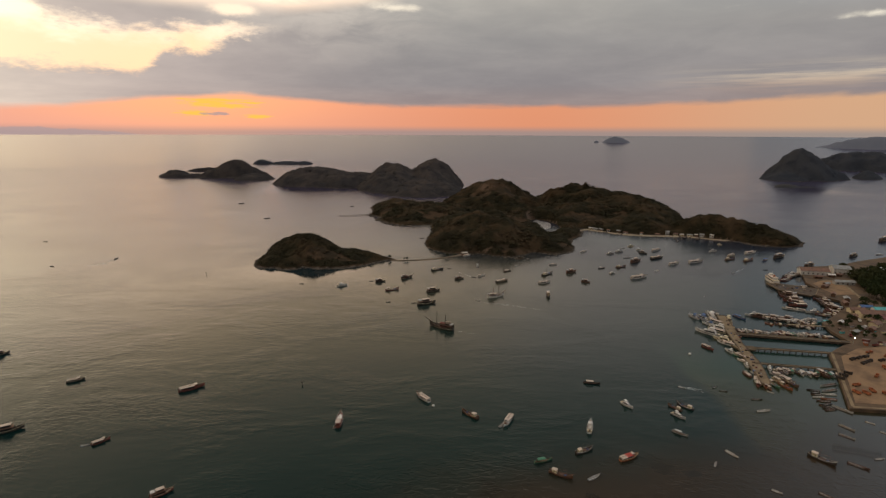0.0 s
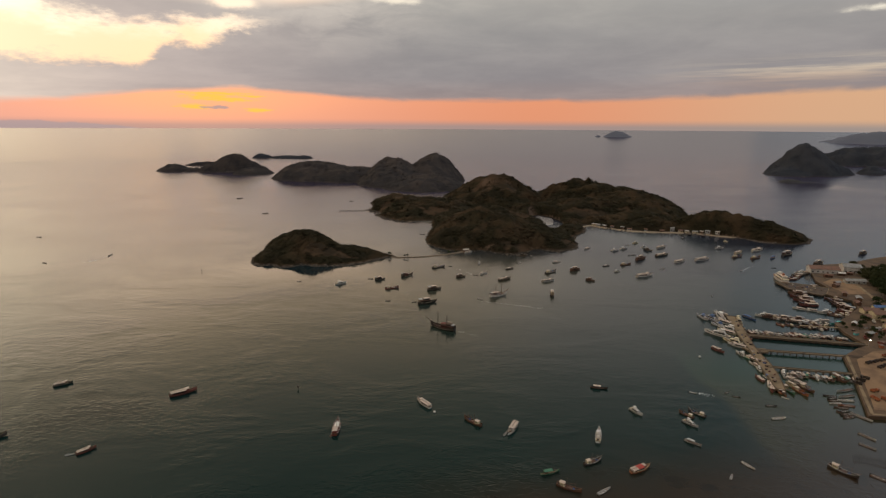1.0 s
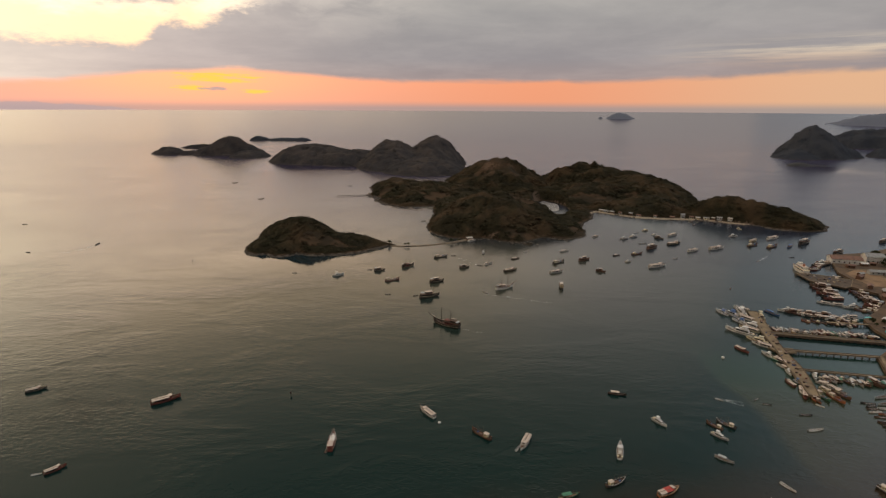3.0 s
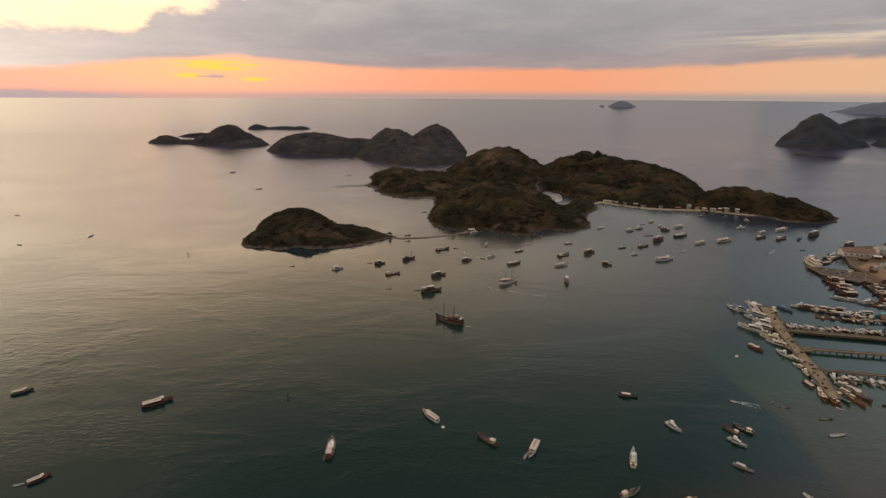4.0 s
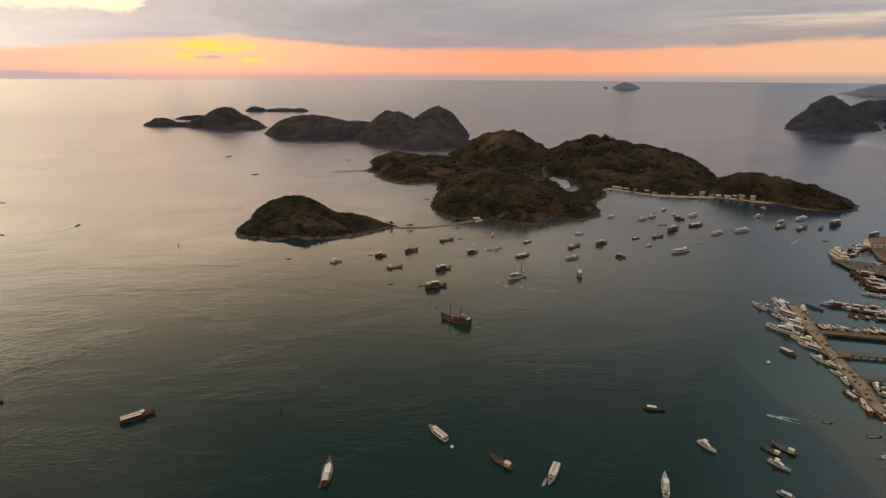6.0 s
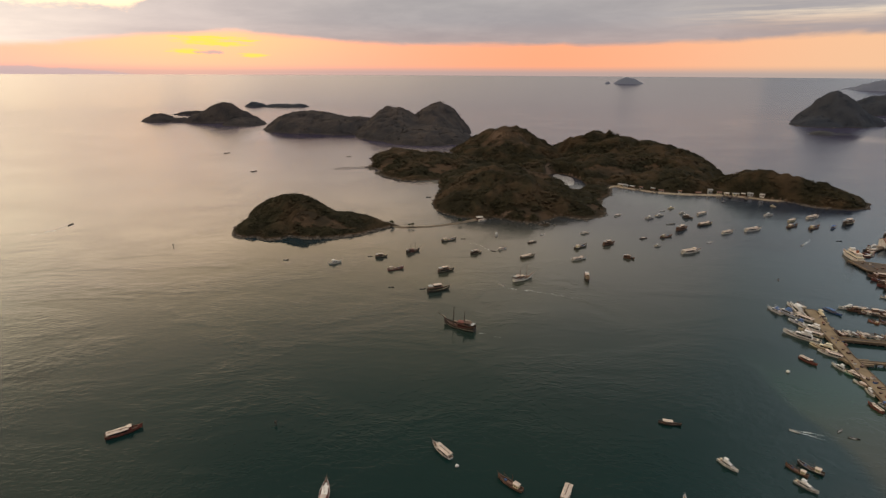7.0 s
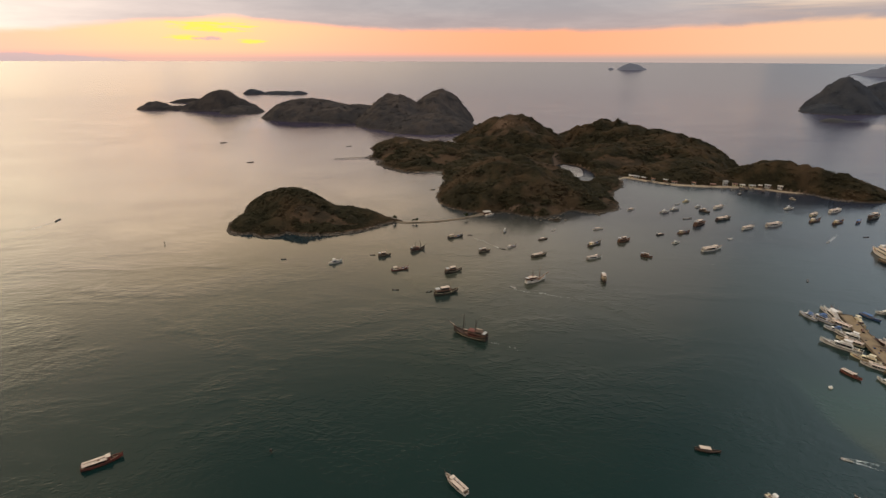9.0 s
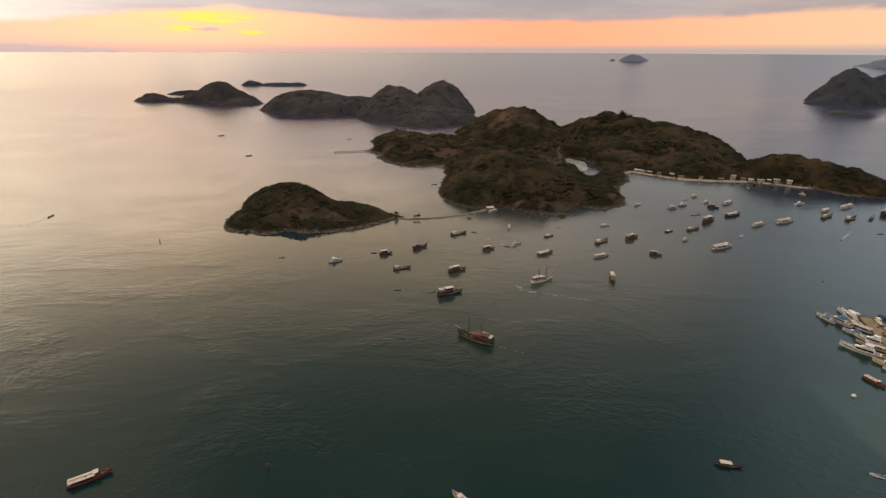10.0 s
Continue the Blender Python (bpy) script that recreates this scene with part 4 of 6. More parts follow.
# ---- the harbour ----
LIGHT_SHEET = worn("pale_sheet_roof", (0.46, 0.41, 0.36), (0.29, 0.24, 0.20), 0.6, 0.4)
LAND = [(226, 262), (330, 249), (900, 180), (900, 720), (600, 645), (500, 604), (455, 581), (413, 574), (398, 562), (384, 534), (372, 512),
        (368, 488), (352, 470), (362, 452), (352, 432), (326, 411), (306, 396), (300, 378), (298, 354), (287, 349), (268, 336), (254, 310)]
tagged(part("ground", slab(LAND, -3, 1.9), EARTH_DARK), "brown trodden harbour ground", "ground", kind="structure")
tagged(part("ground", slab([(234, 268), (330, 256), (470, 262), (470, 330), (330, 350), (294, 344), (273, 331), (257, 306)], 1.85, 1.96), EARTH), "pale brown bare earth yard behind the quay", "yard", kind="structure")
tagged(part("ground", slab([(372, 470), (392, 470), (412, 516), (392, 518), (376, 508), (372, 488)], 1.85, 1.955), EARTH), "pale brown bare earth yard by the north pier", "yard", kind="structure")
for seg, label in (((( 229.5, 264), (271, 337), 1.6), "worn concrete quay edge"), (((229, 263.5), (330, 251), 1.6), "worn concrete quay edge"), (((384, 452), (411, 518), 2.6), "pale concrete lane"), (((411, 518), (388, 519.5), 2.6), "pale concrete lane")):
    tagged(part("pavement", slab(strip(*seg), 1.86, 2.05), CONCRETE), label, "pavement", kind="structure")

MAIN_PIER = [(229.5, 413), (217.5, 373), (210.5, 346), (203.2, 322.8), (198.6, 304), (194.6, 291), (199.5, 289), (203, 297), (208.4, 311), (212.0, 323), (214.5, 337), (218.5, 354), (226.5, 376), (236.5, 411)]
tagged(platform("pier", MAIN_PIER, 1.0, 1.9, CONCRETE, "", 6.0, CONCRETE_DARK, CONCRETE_DARK), "long weathered concrete pier on piles lined with boats", "pier", "harbour piers")
tagged(platform("pier", strip((223, 372.5), (299, 355.5), 4.0), 0.6, 1.95, CONCRETE_DARK, "", 4.0, CONCRETE_DARK, CONCRETE), "narrow dark concrete finger pier with a pale kerb", "pier", "harbour piers")
tagged(platform("pier", strip((216, 346), (281, 334.5), 2.8), 1.45, 1.85, CONCRETE, "", 4.0, CONCRETE_DARK, CONCRETE_DARK), "narrow pale concrete finger pier on dark piles", "pier", "harbour piers")
tagged(platform("pier", [(208, 350), (211, 342), (222, 342.5), (223, 348)], 0.9, 1.86, CONCRETE, "", 4.0, CONCRETE_DARK), "short concrete landing widening the pier", "pier", "harbour piers")
tagged(platform("pier", strip((207, 320.5), (259, 309.5), 2.4), 1.45, 1.85, CONCRETE, "", 4.0, CONCRETE_DARK, CONCRETE_DARK), "narrow pale concrete finger pier on dark piles", "pier", "harbour piers")
tagged(platform("pier", [(329.5, 509), (327.5, 485), (345, 466), (353, 470), (369, 489), (346, 503)], 0.8, 1.88, CONCRETE_DARK, "", 6.0, CONCRETE_DARK, CONCRETE), "broad worn concrete ferry pier", "pier", "harbour piers")
tagged(platform("pier", strip((276, 392), (307, 387), 1.8), 1.4, 1.8, CONCRETE, "", 4.0, CONCRETE_DARK), "thin pale concrete landing in the boat basin", "pier", "harbour piers")
tagged(platform("pier", strip((392, 548), (372, 536), 4.0), 0.8, 1.85, CONCRETE_DARK, "", 4.0, CONCRETE_DARK), "short dark landing stage with moored boats", "pier", "harbour piers")

hut(402, 545, 1.9, -14, 27, 12, 4.6, PAINT["white"], ROOF_RUST, "long white-walled terminal with a rusty sheet roof", "building", "terminal_building")
hut(432, 547, 1.9, -14, 16, 12, 6.5, PAINT["white"], ROOF_GREY, "white harbour office with a grey sheet roof", "building", "harbour_office")
hut(405, 505, 1.9, -8, 18, 6, 3.2, PAINT["grey"], ROOF_GREY, "long low grey shed with a sheet roof", "shed", "shed")
hut(356, 408, 1.9, -6, 22, 9, 4.5, PAINT["cream"], ROOF_RUST, "warehouse under a dark rusty roof", "warehouse", "warehouse")
hut(372, 419, 1.9, -6, 13, 6, 4.0, PAINT["white"], PAINT["teal"], "market hall with a bright teal roof", "market hall", "market_hall")
hut(386, 409, 1.9, -6, 16, 8, 4.0, PAINT["cream"], ROOF_GREY, "warehouse with a grey sheet roof", "warehouse", "warehouse")
hut(342, 388, 1.9, 30, 9, 6, 3.0, PAINT["cream"], ROOF_RUST, "small cream harbour shed with a rusty roof", "shed", "shed")
hut(365, 380, 1.9, -10, 12, 7, 3.2, PAINT["cream"], PAINT["red"], "cream harbour shed with a red roof", "shed", "shed")
for x, y, turn, w, roof in ((348, 398, 25, 8, "rust"), (362, 398, -8, 14, "red"), (378, 396, 12, 10, "rust"), (394, 420, -6, 18, "red"), (352, 420, -6, 12, "rust"), (366, 428, -6, 9, "blue"),
                           (331, 377, 35, 6, "rust"), (313, 371, 20, 5, "grey"), (339, 405, 50, 6, "rust"), (318, 392, 40, 4, "white"), (358, 440, 70, 6, "rust"), (368, 452, 60, 7, "grey"),
                           (366, 466, 55, 6, "rust"), (377, 492, 30, 7, "rust"), (384, 500, 20, 6, "grey"), (394, 526, -14, 7, "rust"), (412, 532, -14, 6, "white"), (422, 534, -14, 5, "rust")):
    hut(x, y, 1.9, turn, w, w * 0.55, 2.6 + w * 0.06, PAINT["cream"] if w > 7 else PAINT["wood"], {"rust": ROOF_RUST, "grey": ROOF_GREY}.get(roof) or PAINT[roof], {"rust": "small waterfront shed with a rusty sheet roof", "grey": "small waterfront shed with a grey sheet roof"}.get(roof, "waterfront shed with a " + roof + " painted roof"), "shed", "shed")
hut(466, 540, 3.0, 20, 14, 9, 5, PAINT["white"], PAINT["white"], "white house with a pale roof among trees", "house", "house")
hut(488, 552, 3.0, -15, 12, 9, 5, PAINT["white"], ROOF_GREY, "white house with a grey roof among trees", "house", "house")
hut(447, 470, 2.5, 10, 12, 8, 4, PAINT["cream"], SAND, "cream house with a sandy roof among trees", "house", "house")


def ashore(k, inland):
    """A place along the beach, k from 0 to 1, that far inland of the water's edge, on the ground there."""
    u = k * (len(SHORE) - 1)
    i = min(int(u), len(SHORE) - 2)
    p = Vector(SHORE[i]).lerp(Vector(SHORE[i + 1]), u - i)
    d = (Vector(SHORE[i + 1]) - Vector(SHORE[i])).normalized()
    p += Vector((-d.y, d.x)) * inland
    ground = hill_height(MAIN_ALL, np.array([p.x]), np.array([p.y]), seed_of["main"], 1.0)[0]
    return p.x, p.y, max(0.8, ground + 0.2), math.degrees(math.atan2(d.y, d.x))


for k, inland, w, d, h, wall, roof, label in (
        (0.66, 3, 4.5, 4.5, 5.5, "grey", ROOF_GREY, "tall narrow grey beach house"), (0.61, 2, 6, 4, 2.4, "wood", ROOF_RUST, "brown beach hut with a rusty roof"),
        (0.30, 3, 6, 4, 2.4, "wood", ROOF_GREY, "brown beach hut with a grey roof"), (0.17, 3, 6, 4, 2.4, "cream", LIGHT_SHEET, "cream beach hut with a pale roof"),
        (0.23, 3, 6, 4, 2.4, "grey", ROOF_GREY, "grey beach hut with a grey roof"), (0.45, 3, 6, 4, 2.4, "grey", ROOF_RUST, "grey beach hut with a rusty roof"),
        (0.73, 2, 5, 4, 2.4, "cream", LIGHT_SHEET, "cream beach hut with a pale roof"), (0.77, 2, 7, 4, 2.4, "cream", ROOF_GREY, "cream beach hut with a grey roof"),
        (0.36, 3, 4, 3, 2.6, "grey", ROOF_RUST, "small grey beach hut under a sheet roof"), (0.41, 4, 5, 3.5, 2.6, "wood", ROOF_GREY, "small brown beach hut under a sheet roof"),
        (0.53, 3, 4, 3, 2.6, "grey", ROOF_RUST, "small grey beach hut under a sheet roof"), (0.70, 3, 5, 4, 2.6, "cream", ROOF_RUST, "small cream beach hut under a sheet roof"),
        (0.83, 3, 6, 4, 2.6, "grey", ROOF_GREY, "small grey beach hut under a sheet roof"), (0.88, 3, 5, 4, 2.6, "white", LIGHT_SHEET, "small white beach hut under a pale roof"),
        (0.80, 2, 4, 3, 2.6, "wood", LIGHT_SHEET, "small brown beach hut under a pale roof")):
    x, y, z, turn = ashore(k, inland)
    hut(x, y, z, turn, w, d, h, PAINT[wall], roof, label, "hut" if h < 5 else "house", "hut" if h < 5 else "house")
hut(29, 637, 0.9, 15, 6.5, 4.5, 2.2, PAINT["wood"], LIGHT_SHEET, "brown boathouse with a pale roof where the sandbar meets the island", "hut", "hut")
jetty((362, 757), (352, 743), 3.0, "short wooden landing on the beach")
jetty((376, 747), (367, 733), 3.0, "short wooden landing on the beach")


def build_truck(colour):
    """A flat-nosed tipper: chassis, cab, windscreen, bed and six wheels."""
    ob = new("truck")
    part("chassis", boxes((-3.2, 3.2, -0.5, 0.5, 0.55, 0.85)), RUBBER, ob)
    part("cab", boxes((1.7, 3.3, -1.15, 1.15, 0.8, 2.6, 0.92), bevel=0.08), colour, ob)
    part("windscreen", boxes((3.18, 3.28, -0.95, 0.95, 1.75, 2.4)), GLASS, ob)
    bm = boxes((-3.3, 1.5, -1.2, 1.2, 0.9, 1.1), (-3.3, 1.5, -1.2, -1.08, 1.1, 2.1), (-3.3, 1.5, 1.08, 1.2, 1.1, 2.1), (-3.3, -3.18, -1.08, 1.08, 1.1, 2.1), (1.38, 1.5, -1.08, 1.08, 1.1, 2.3))
    part("bed", bm, colour, ob)
    for x in (-2.4, -1.3, 2.3):
        for y in (-1.0, 1.0):
            part("wheel", rods(((x, y - 0.16, 0.5), (x, y + 0.16, 0.5), 0.5, 0.5, 12)), RUBBER, ob)
    return ob


TRUCKS = {}


def truck(x, y, turn, colour, label):
    m = pose(x, y, 1.962, 0, 0, turn)
    if colour in TRUCKS:
        copy_thing(TRUCKS[colour], m)
    else:
        TRUCKS[colour] = tagged(build_truck(PAINT[colour]), label, "truck", "trucks in the yard")
        TRUCKS[colour].matrix_basis = m @ Matrix.Scale(0.72, 4)


for x, y, turn in ((243, 279, 100), (248, 278, 95), (254, 281, 80), (259, 277, 100), (266, 276, 85), (250, 288, 10), (272, 300, 40), (281, 296, 60), (263, 270, 95), (296, 336, 15), (303, 330, 30), (287, 312, 75)):
    truck(x, y, turn, "orange", "orange tipper truck parked on bare earth")
for x, y, turn in ((247, 297, 140), (252, 301, 140), (257, 304, 135), (276, 325, 20), (282, 327, 25), (288, 329, 15), (279, 319, 20), (285, 322, 20), (294, 323, 15)):
    truck(x, y, turn, "dark", "dark tipper truck parked on bare earth")
for x, y, turn in ((310, 348, 15), (318, 352, -20), (306, 366, 60)):
    truck(x, y, turn, "red", "red tipper truck parked on bare earth")
for x, y, turn in ((322, 372, 40), (338, 398, 60), (330, 384, 10)):
    truck(x, y, turn, "white", "white truck parked on the harbour ground")



def crate(x, y, z, turn, size, col):
    """A slatted cargo crate with a lid board."""
    ob = new("cargo_crate")
    part("body", boxes((-size, size, -size * 0.7, size * 0.7, 0, size * 1.1), bevel=0.04), PAINT[col], ob)
    part("lid", boxes((-size * 1.05, size * 1.05, -size * 0.75, size * 0.75, size * 1.1, size * 1.22)), PAINT["wood"], ob)
    ob.matrix_world = pose(x, y, z, 0, 0, turn)
    return tagged(ob, "worn cargo crate with a plank lid at the harbour", "crate", "cargo on the pier")


rng = random.Random(9)
for a, b, w, n, z in (((233, 405), (199, 296), 3.2, 34, 1.904), ((333, 500), (352, 480), 7.0, 18, 1.884)):
    for i in range(n):
        t, k = rng.random(), rng.uniform(-1, 1)
        crate(a[0] + (b[0] - a[0]) * t + k * w * 0.9, a[1] + (b[1] - a[1]) * t + k * w * 0.25, z, rng.uniform(0, 90), rng.uniform(0.4, 0.9), rng.choice(("dark", "wood", "dark", "blue", "cream", "white", "red")))

rng = random.Random(5)
templates = [build_tree(201, 4.4, 8.5), build_tree(202, 3.6, 7.5), build_tree(203, 5.0, 9.5)]
spots = []
for i in range(210):
    u, v = rng.random(), rng.random()
    x, y = 398 + 110 * u - 22 * v, 436 + 118 * v
    if abs(x - 447) < 9 and abs(y - 470) < 8 or x < 388 + (y - 440) * 0.42 or (y > 528 and x < 452):
        continue
    spots.append((x, y, 1.6, rng.uniform(0.85, 1.5)))
spots += [(428, 530, 1.8, 0.7), (437, 536, 1.8, 0.6), (445, 560, 1.8, 0.8), (452, 556, 1.8, 0.7), (374, 440, 1.8, 0.9), (368, 432, 1.8, 0.7), (380, 436, 1.8, 0.8),
          (330, 398, 1.8, 0.7), (322, 390, 1.8, 0.6), (316, 384, 1.8, 0.5), (350, 396, 1.8, 0.6), (-62, 611, 0.8, 0.55), (-44, 606, 0.8, 0.38), (-40.5, 607, 0.8, 0.4), (8, 621, 0.8, 0.45), (16, 627, 0.8, 0.4)]
for i in range(95):
    u, v = rng.random(), rng.random()
    x, y = 330 + 110 * u, 396 + 46 * v
    if x - y < -60 + 20 * rng.random() or min(abs(x - hx) + abs(y - hy) for hx, hy in ((356, 408), (372, 419), (386, 409), (362, 398), (378, 396), (394, 420), (352, 420), (366, 428))) < 9:
        continue
    spots.append((x, y, 1.6, rng.uniform(0.45, 0.85)))
for i in range(26):
    x, y = rng.uniform(304, 345), rng.uniform(352, 396)
    if x - 300 > (396 - y) * 0.2 and rng.random() < 0.8:
        spots.append((x, y, 1.7, rng.uniform(0.25, 0.5)))
plant(templates, spots, 6)


def flood_lamp(x, y, z, h):
    """A steel pole with a lit lamp head."""
    ob = new("street_lamp")
    part("pole", rods(((0, 0, -0.3), (0, 0, h), 0.10, 0.07, 8), ((0, 0, h), (0.9, 0, h + 0.2), 0.05, 0.05, 6)), STEEL, ob)
    mat, g = material("lit_lamp")
    p = finish(g, (0.9, 0.85, 0.75), 0.4)
    p.inputs["Emission Color"].default_value = (1.0, 0.9, 0.72, 1)
    p.inputs["Emission Strength"].default_value = 14.0
    part("lamp_head", boxes((0.5, 1.3, -0.3, 0.3, h + 0.05, h + 0.35, 0.8), bevel=0.05), mat, ob, "lit warm white lamp head")
    ob.matrix_world = pose(x, y, z, 0, 0, -100)
    return tagged(ob, "steel street lamp with a lit head", "lamp")


flood_lamp(297.1, 351.9, 1.9, 5.0)

# stalls, stacked goods and nets on the harbour ground
for i in range(24):
    x, y = rng.uniform(303, 350), rng.uniform(346, 392)
    if x < 301 + max(0, y - 378) * 0.6:
        continue
    crate(x, y, 1.904, rng.uniform(0, 90), rng.uniform(0.7, 1.7), rng.choice(("dark", "wood", "grey", "red", "cream", "dark", "orange", "teal"))).pop("group", None)



# ---- boats ----
def loft(L, B, D, bow_rise, stern_rise, fullness=2.4, transom=0.7, keel=-0.5, n=14):
    """Half-breadths and heights of a hull from stern (-L/2) to bow (L/2)."""
    rows = []
    for i in range(n + 1):
        u = -1 + 2 * i / n
        if u > 0:
            half = B / 2 * max(0.02, 1 - u ** fullness)
        else:
            half = B / 2 * (1 - (1 - transom) * (-u) ** 2.2)
        top = D + bow_rise * max(0, u) ** 2.4 + stern_rise * max(0, -u) ** 2.2
        low = keel + max(0, u - 0.55) * 1.6 * (D - keel) * 0.7
        rows.append((u * L / 2 + (max(0, u) ** 3) * 0.05 * L, half, low, top))
    return rows


def hull_mesh(rows, thick=0.14, well=0.55):
    """Planked shell with a rounded bilge, bulwark thickness and an inner side down to the deck."""
    bm = bmesh.new()
    rings = []
    for x, b, lo, hi in rows:
        d = max(lo + 0.1, hi - well)
        inner = max(b - thick, 0.01)
        prof = [(inner, d), (inner, hi), (b, hi), (b * 0.99, lo + (hi - lo) * 0.62), (b * 0.86, lo + (hi - lo) * 0.3), (b * 0.45, lo + (hi - lo) * 0.06), (0, lo)]
        full = [(-y, z) for y, z in prof] + [(y, z) for y, z in prof[-2::-1]]
        rings.append([bm.verts.new((x, y, z)) for y, z in full])
    for a, c in zip(rings, rings[1:]):
        for i in range(len(a) - 1):
            bm.faces.new((a[i], a[i + 1], c[i + 1], c[i]))
    bm.faces.new(rings[0][::-1])
    bm.faces.new(rings[-1])
    bmesh.ops.recalc_face_normals(bm, faces=bm.faces[:])
    return bm


def deck_mesh(rows, thick=0.14, well=0.55):
    bm = bmesh.new()
    rings = []
    for x, b, lo, hi in rows:
        d = max(lo + 0.1, hi - well) + 0.02
        inner = max(b - thick * 0.5, 0.006)
        rings.append([bm.verts.new((x, y, z)) for y, z in ((-inner, d), (0, d + 0.05), (inner, d), (inner, d - 0.12), (-inner, d - 0.12))])
    for a, c in zip(rings, rings[1:]):
        for i in range(5):
            j = (i + 1) % 5
            bm.faces.new((a[i], a[j], c[j], c[i]))
    bm.faces.new(rings[0])
    bm.faces.new(rings[-1][::-1])
    bmesh.ops.recalc_face_normals(bm, faces=bm.faces[:])
    return bm


def rail_mesh(rows, rise, size, lift=0.0):
    """A strip that follows the sheer on both sides."""
    bm = bmesh.new()
    for s in (-1, 1):
        prev = None
        for x, b, lo, hi in rows:
            y = s * (b + size * 0.4)
            ring = [bm.verts.new((x, y + dy * size, hi + lift + dz * rise)) for dy, dz in ((-0.5, 0), (0.5, 0), (0.5, 1), (-0.5, 1))]
            if prev:
                for i in range(4):
                    bm.faces.new((prev[i], prev[(i + 1) % 4], ring[(i + 1) % 4], ring[i]))
            else:
                bm.faces.new(ring)
            prev = ring
        bm.faces.new(prev[::-1])
    bmesh.ops.recalc_face_normals(bm, faces=bm.faces[:])
    return bm


def windows(ob, x0, x1, y, z0, z1, n, gap=0.3):
    """A row of dark panes on both sides of a cabin."""
    w = (x1 - x0 - gap * (n + 1)) / n
    for s in (-1, 1):
        for i in range(n):
            a = x0 + gap + i * (w + gap)
            part("window", boxes((a, a + w, min(s * y, s * (y + 0.05)), max(s * y, s * (y + 0.05)), z0, z1)), GLASS, ob)


def crowned(x0, x1, y, z, thick, camber):
    """A cambered roof or awning."""
    bm = bmesh.new()
    rings = []
    for x in (x0, x1):
        ring = [bm.verts.new((x, y * f, z + camber * (1 - f * f))) for f in (-1, -0.5, 0, 0.5, 1)]
        ring += [bm.verts.new((x, y * f, z - thick + camber * (1 - f * f))) for f in (1, 0.5, 0, -0.5, -1)]
        rings.append(ring)
    for i in range(10):
        j = (i + 1) % 10
        bm.faces.new((rings[0][i], rings[0][j], rings[1][j], rings[1][i]))
    bm.faces.new(rings[0])
    bm.faces.new(rings[1][::-1])
    bmesh.ops.recalc_face_normals(bm, faces=bm.faces[:])
    return bm


def hull_parts(ob, rows, col, trim, well=0.55):
    part("hull", hull_mesh(rows, well=well), PAINT[col], ob)
    part("deck", deck_mesh(rows, well=well), PLANK_DARK if col in ("dark", "red", "wood") else TEAK, ob)
    part("rubbing_strake", rail_mesh(rows, 0.12, 0.12, -0.12), PAINT[trim], ob)


def posts(ob, xs, y, z0, z1, r, mat, name="awning_post"):
    for x in xs:
        for s in (-1, 1):
            part(name, rods(((x, s * y, z0), (x, s * y, z1), r, r, 6)), mat, ob)


PLANK_DARK = worn("dark_deck_planks", (0.105, 0.060, 0.040), (0.055, 0.033, 0.024), 0.7, 0.6, (1, 8, 1))
LIGHT_ROOF = worn("pale_canvas", (0.62, 0.50, 0.42), (0.40, 0.31, 0.25), 0.8, 0.5)


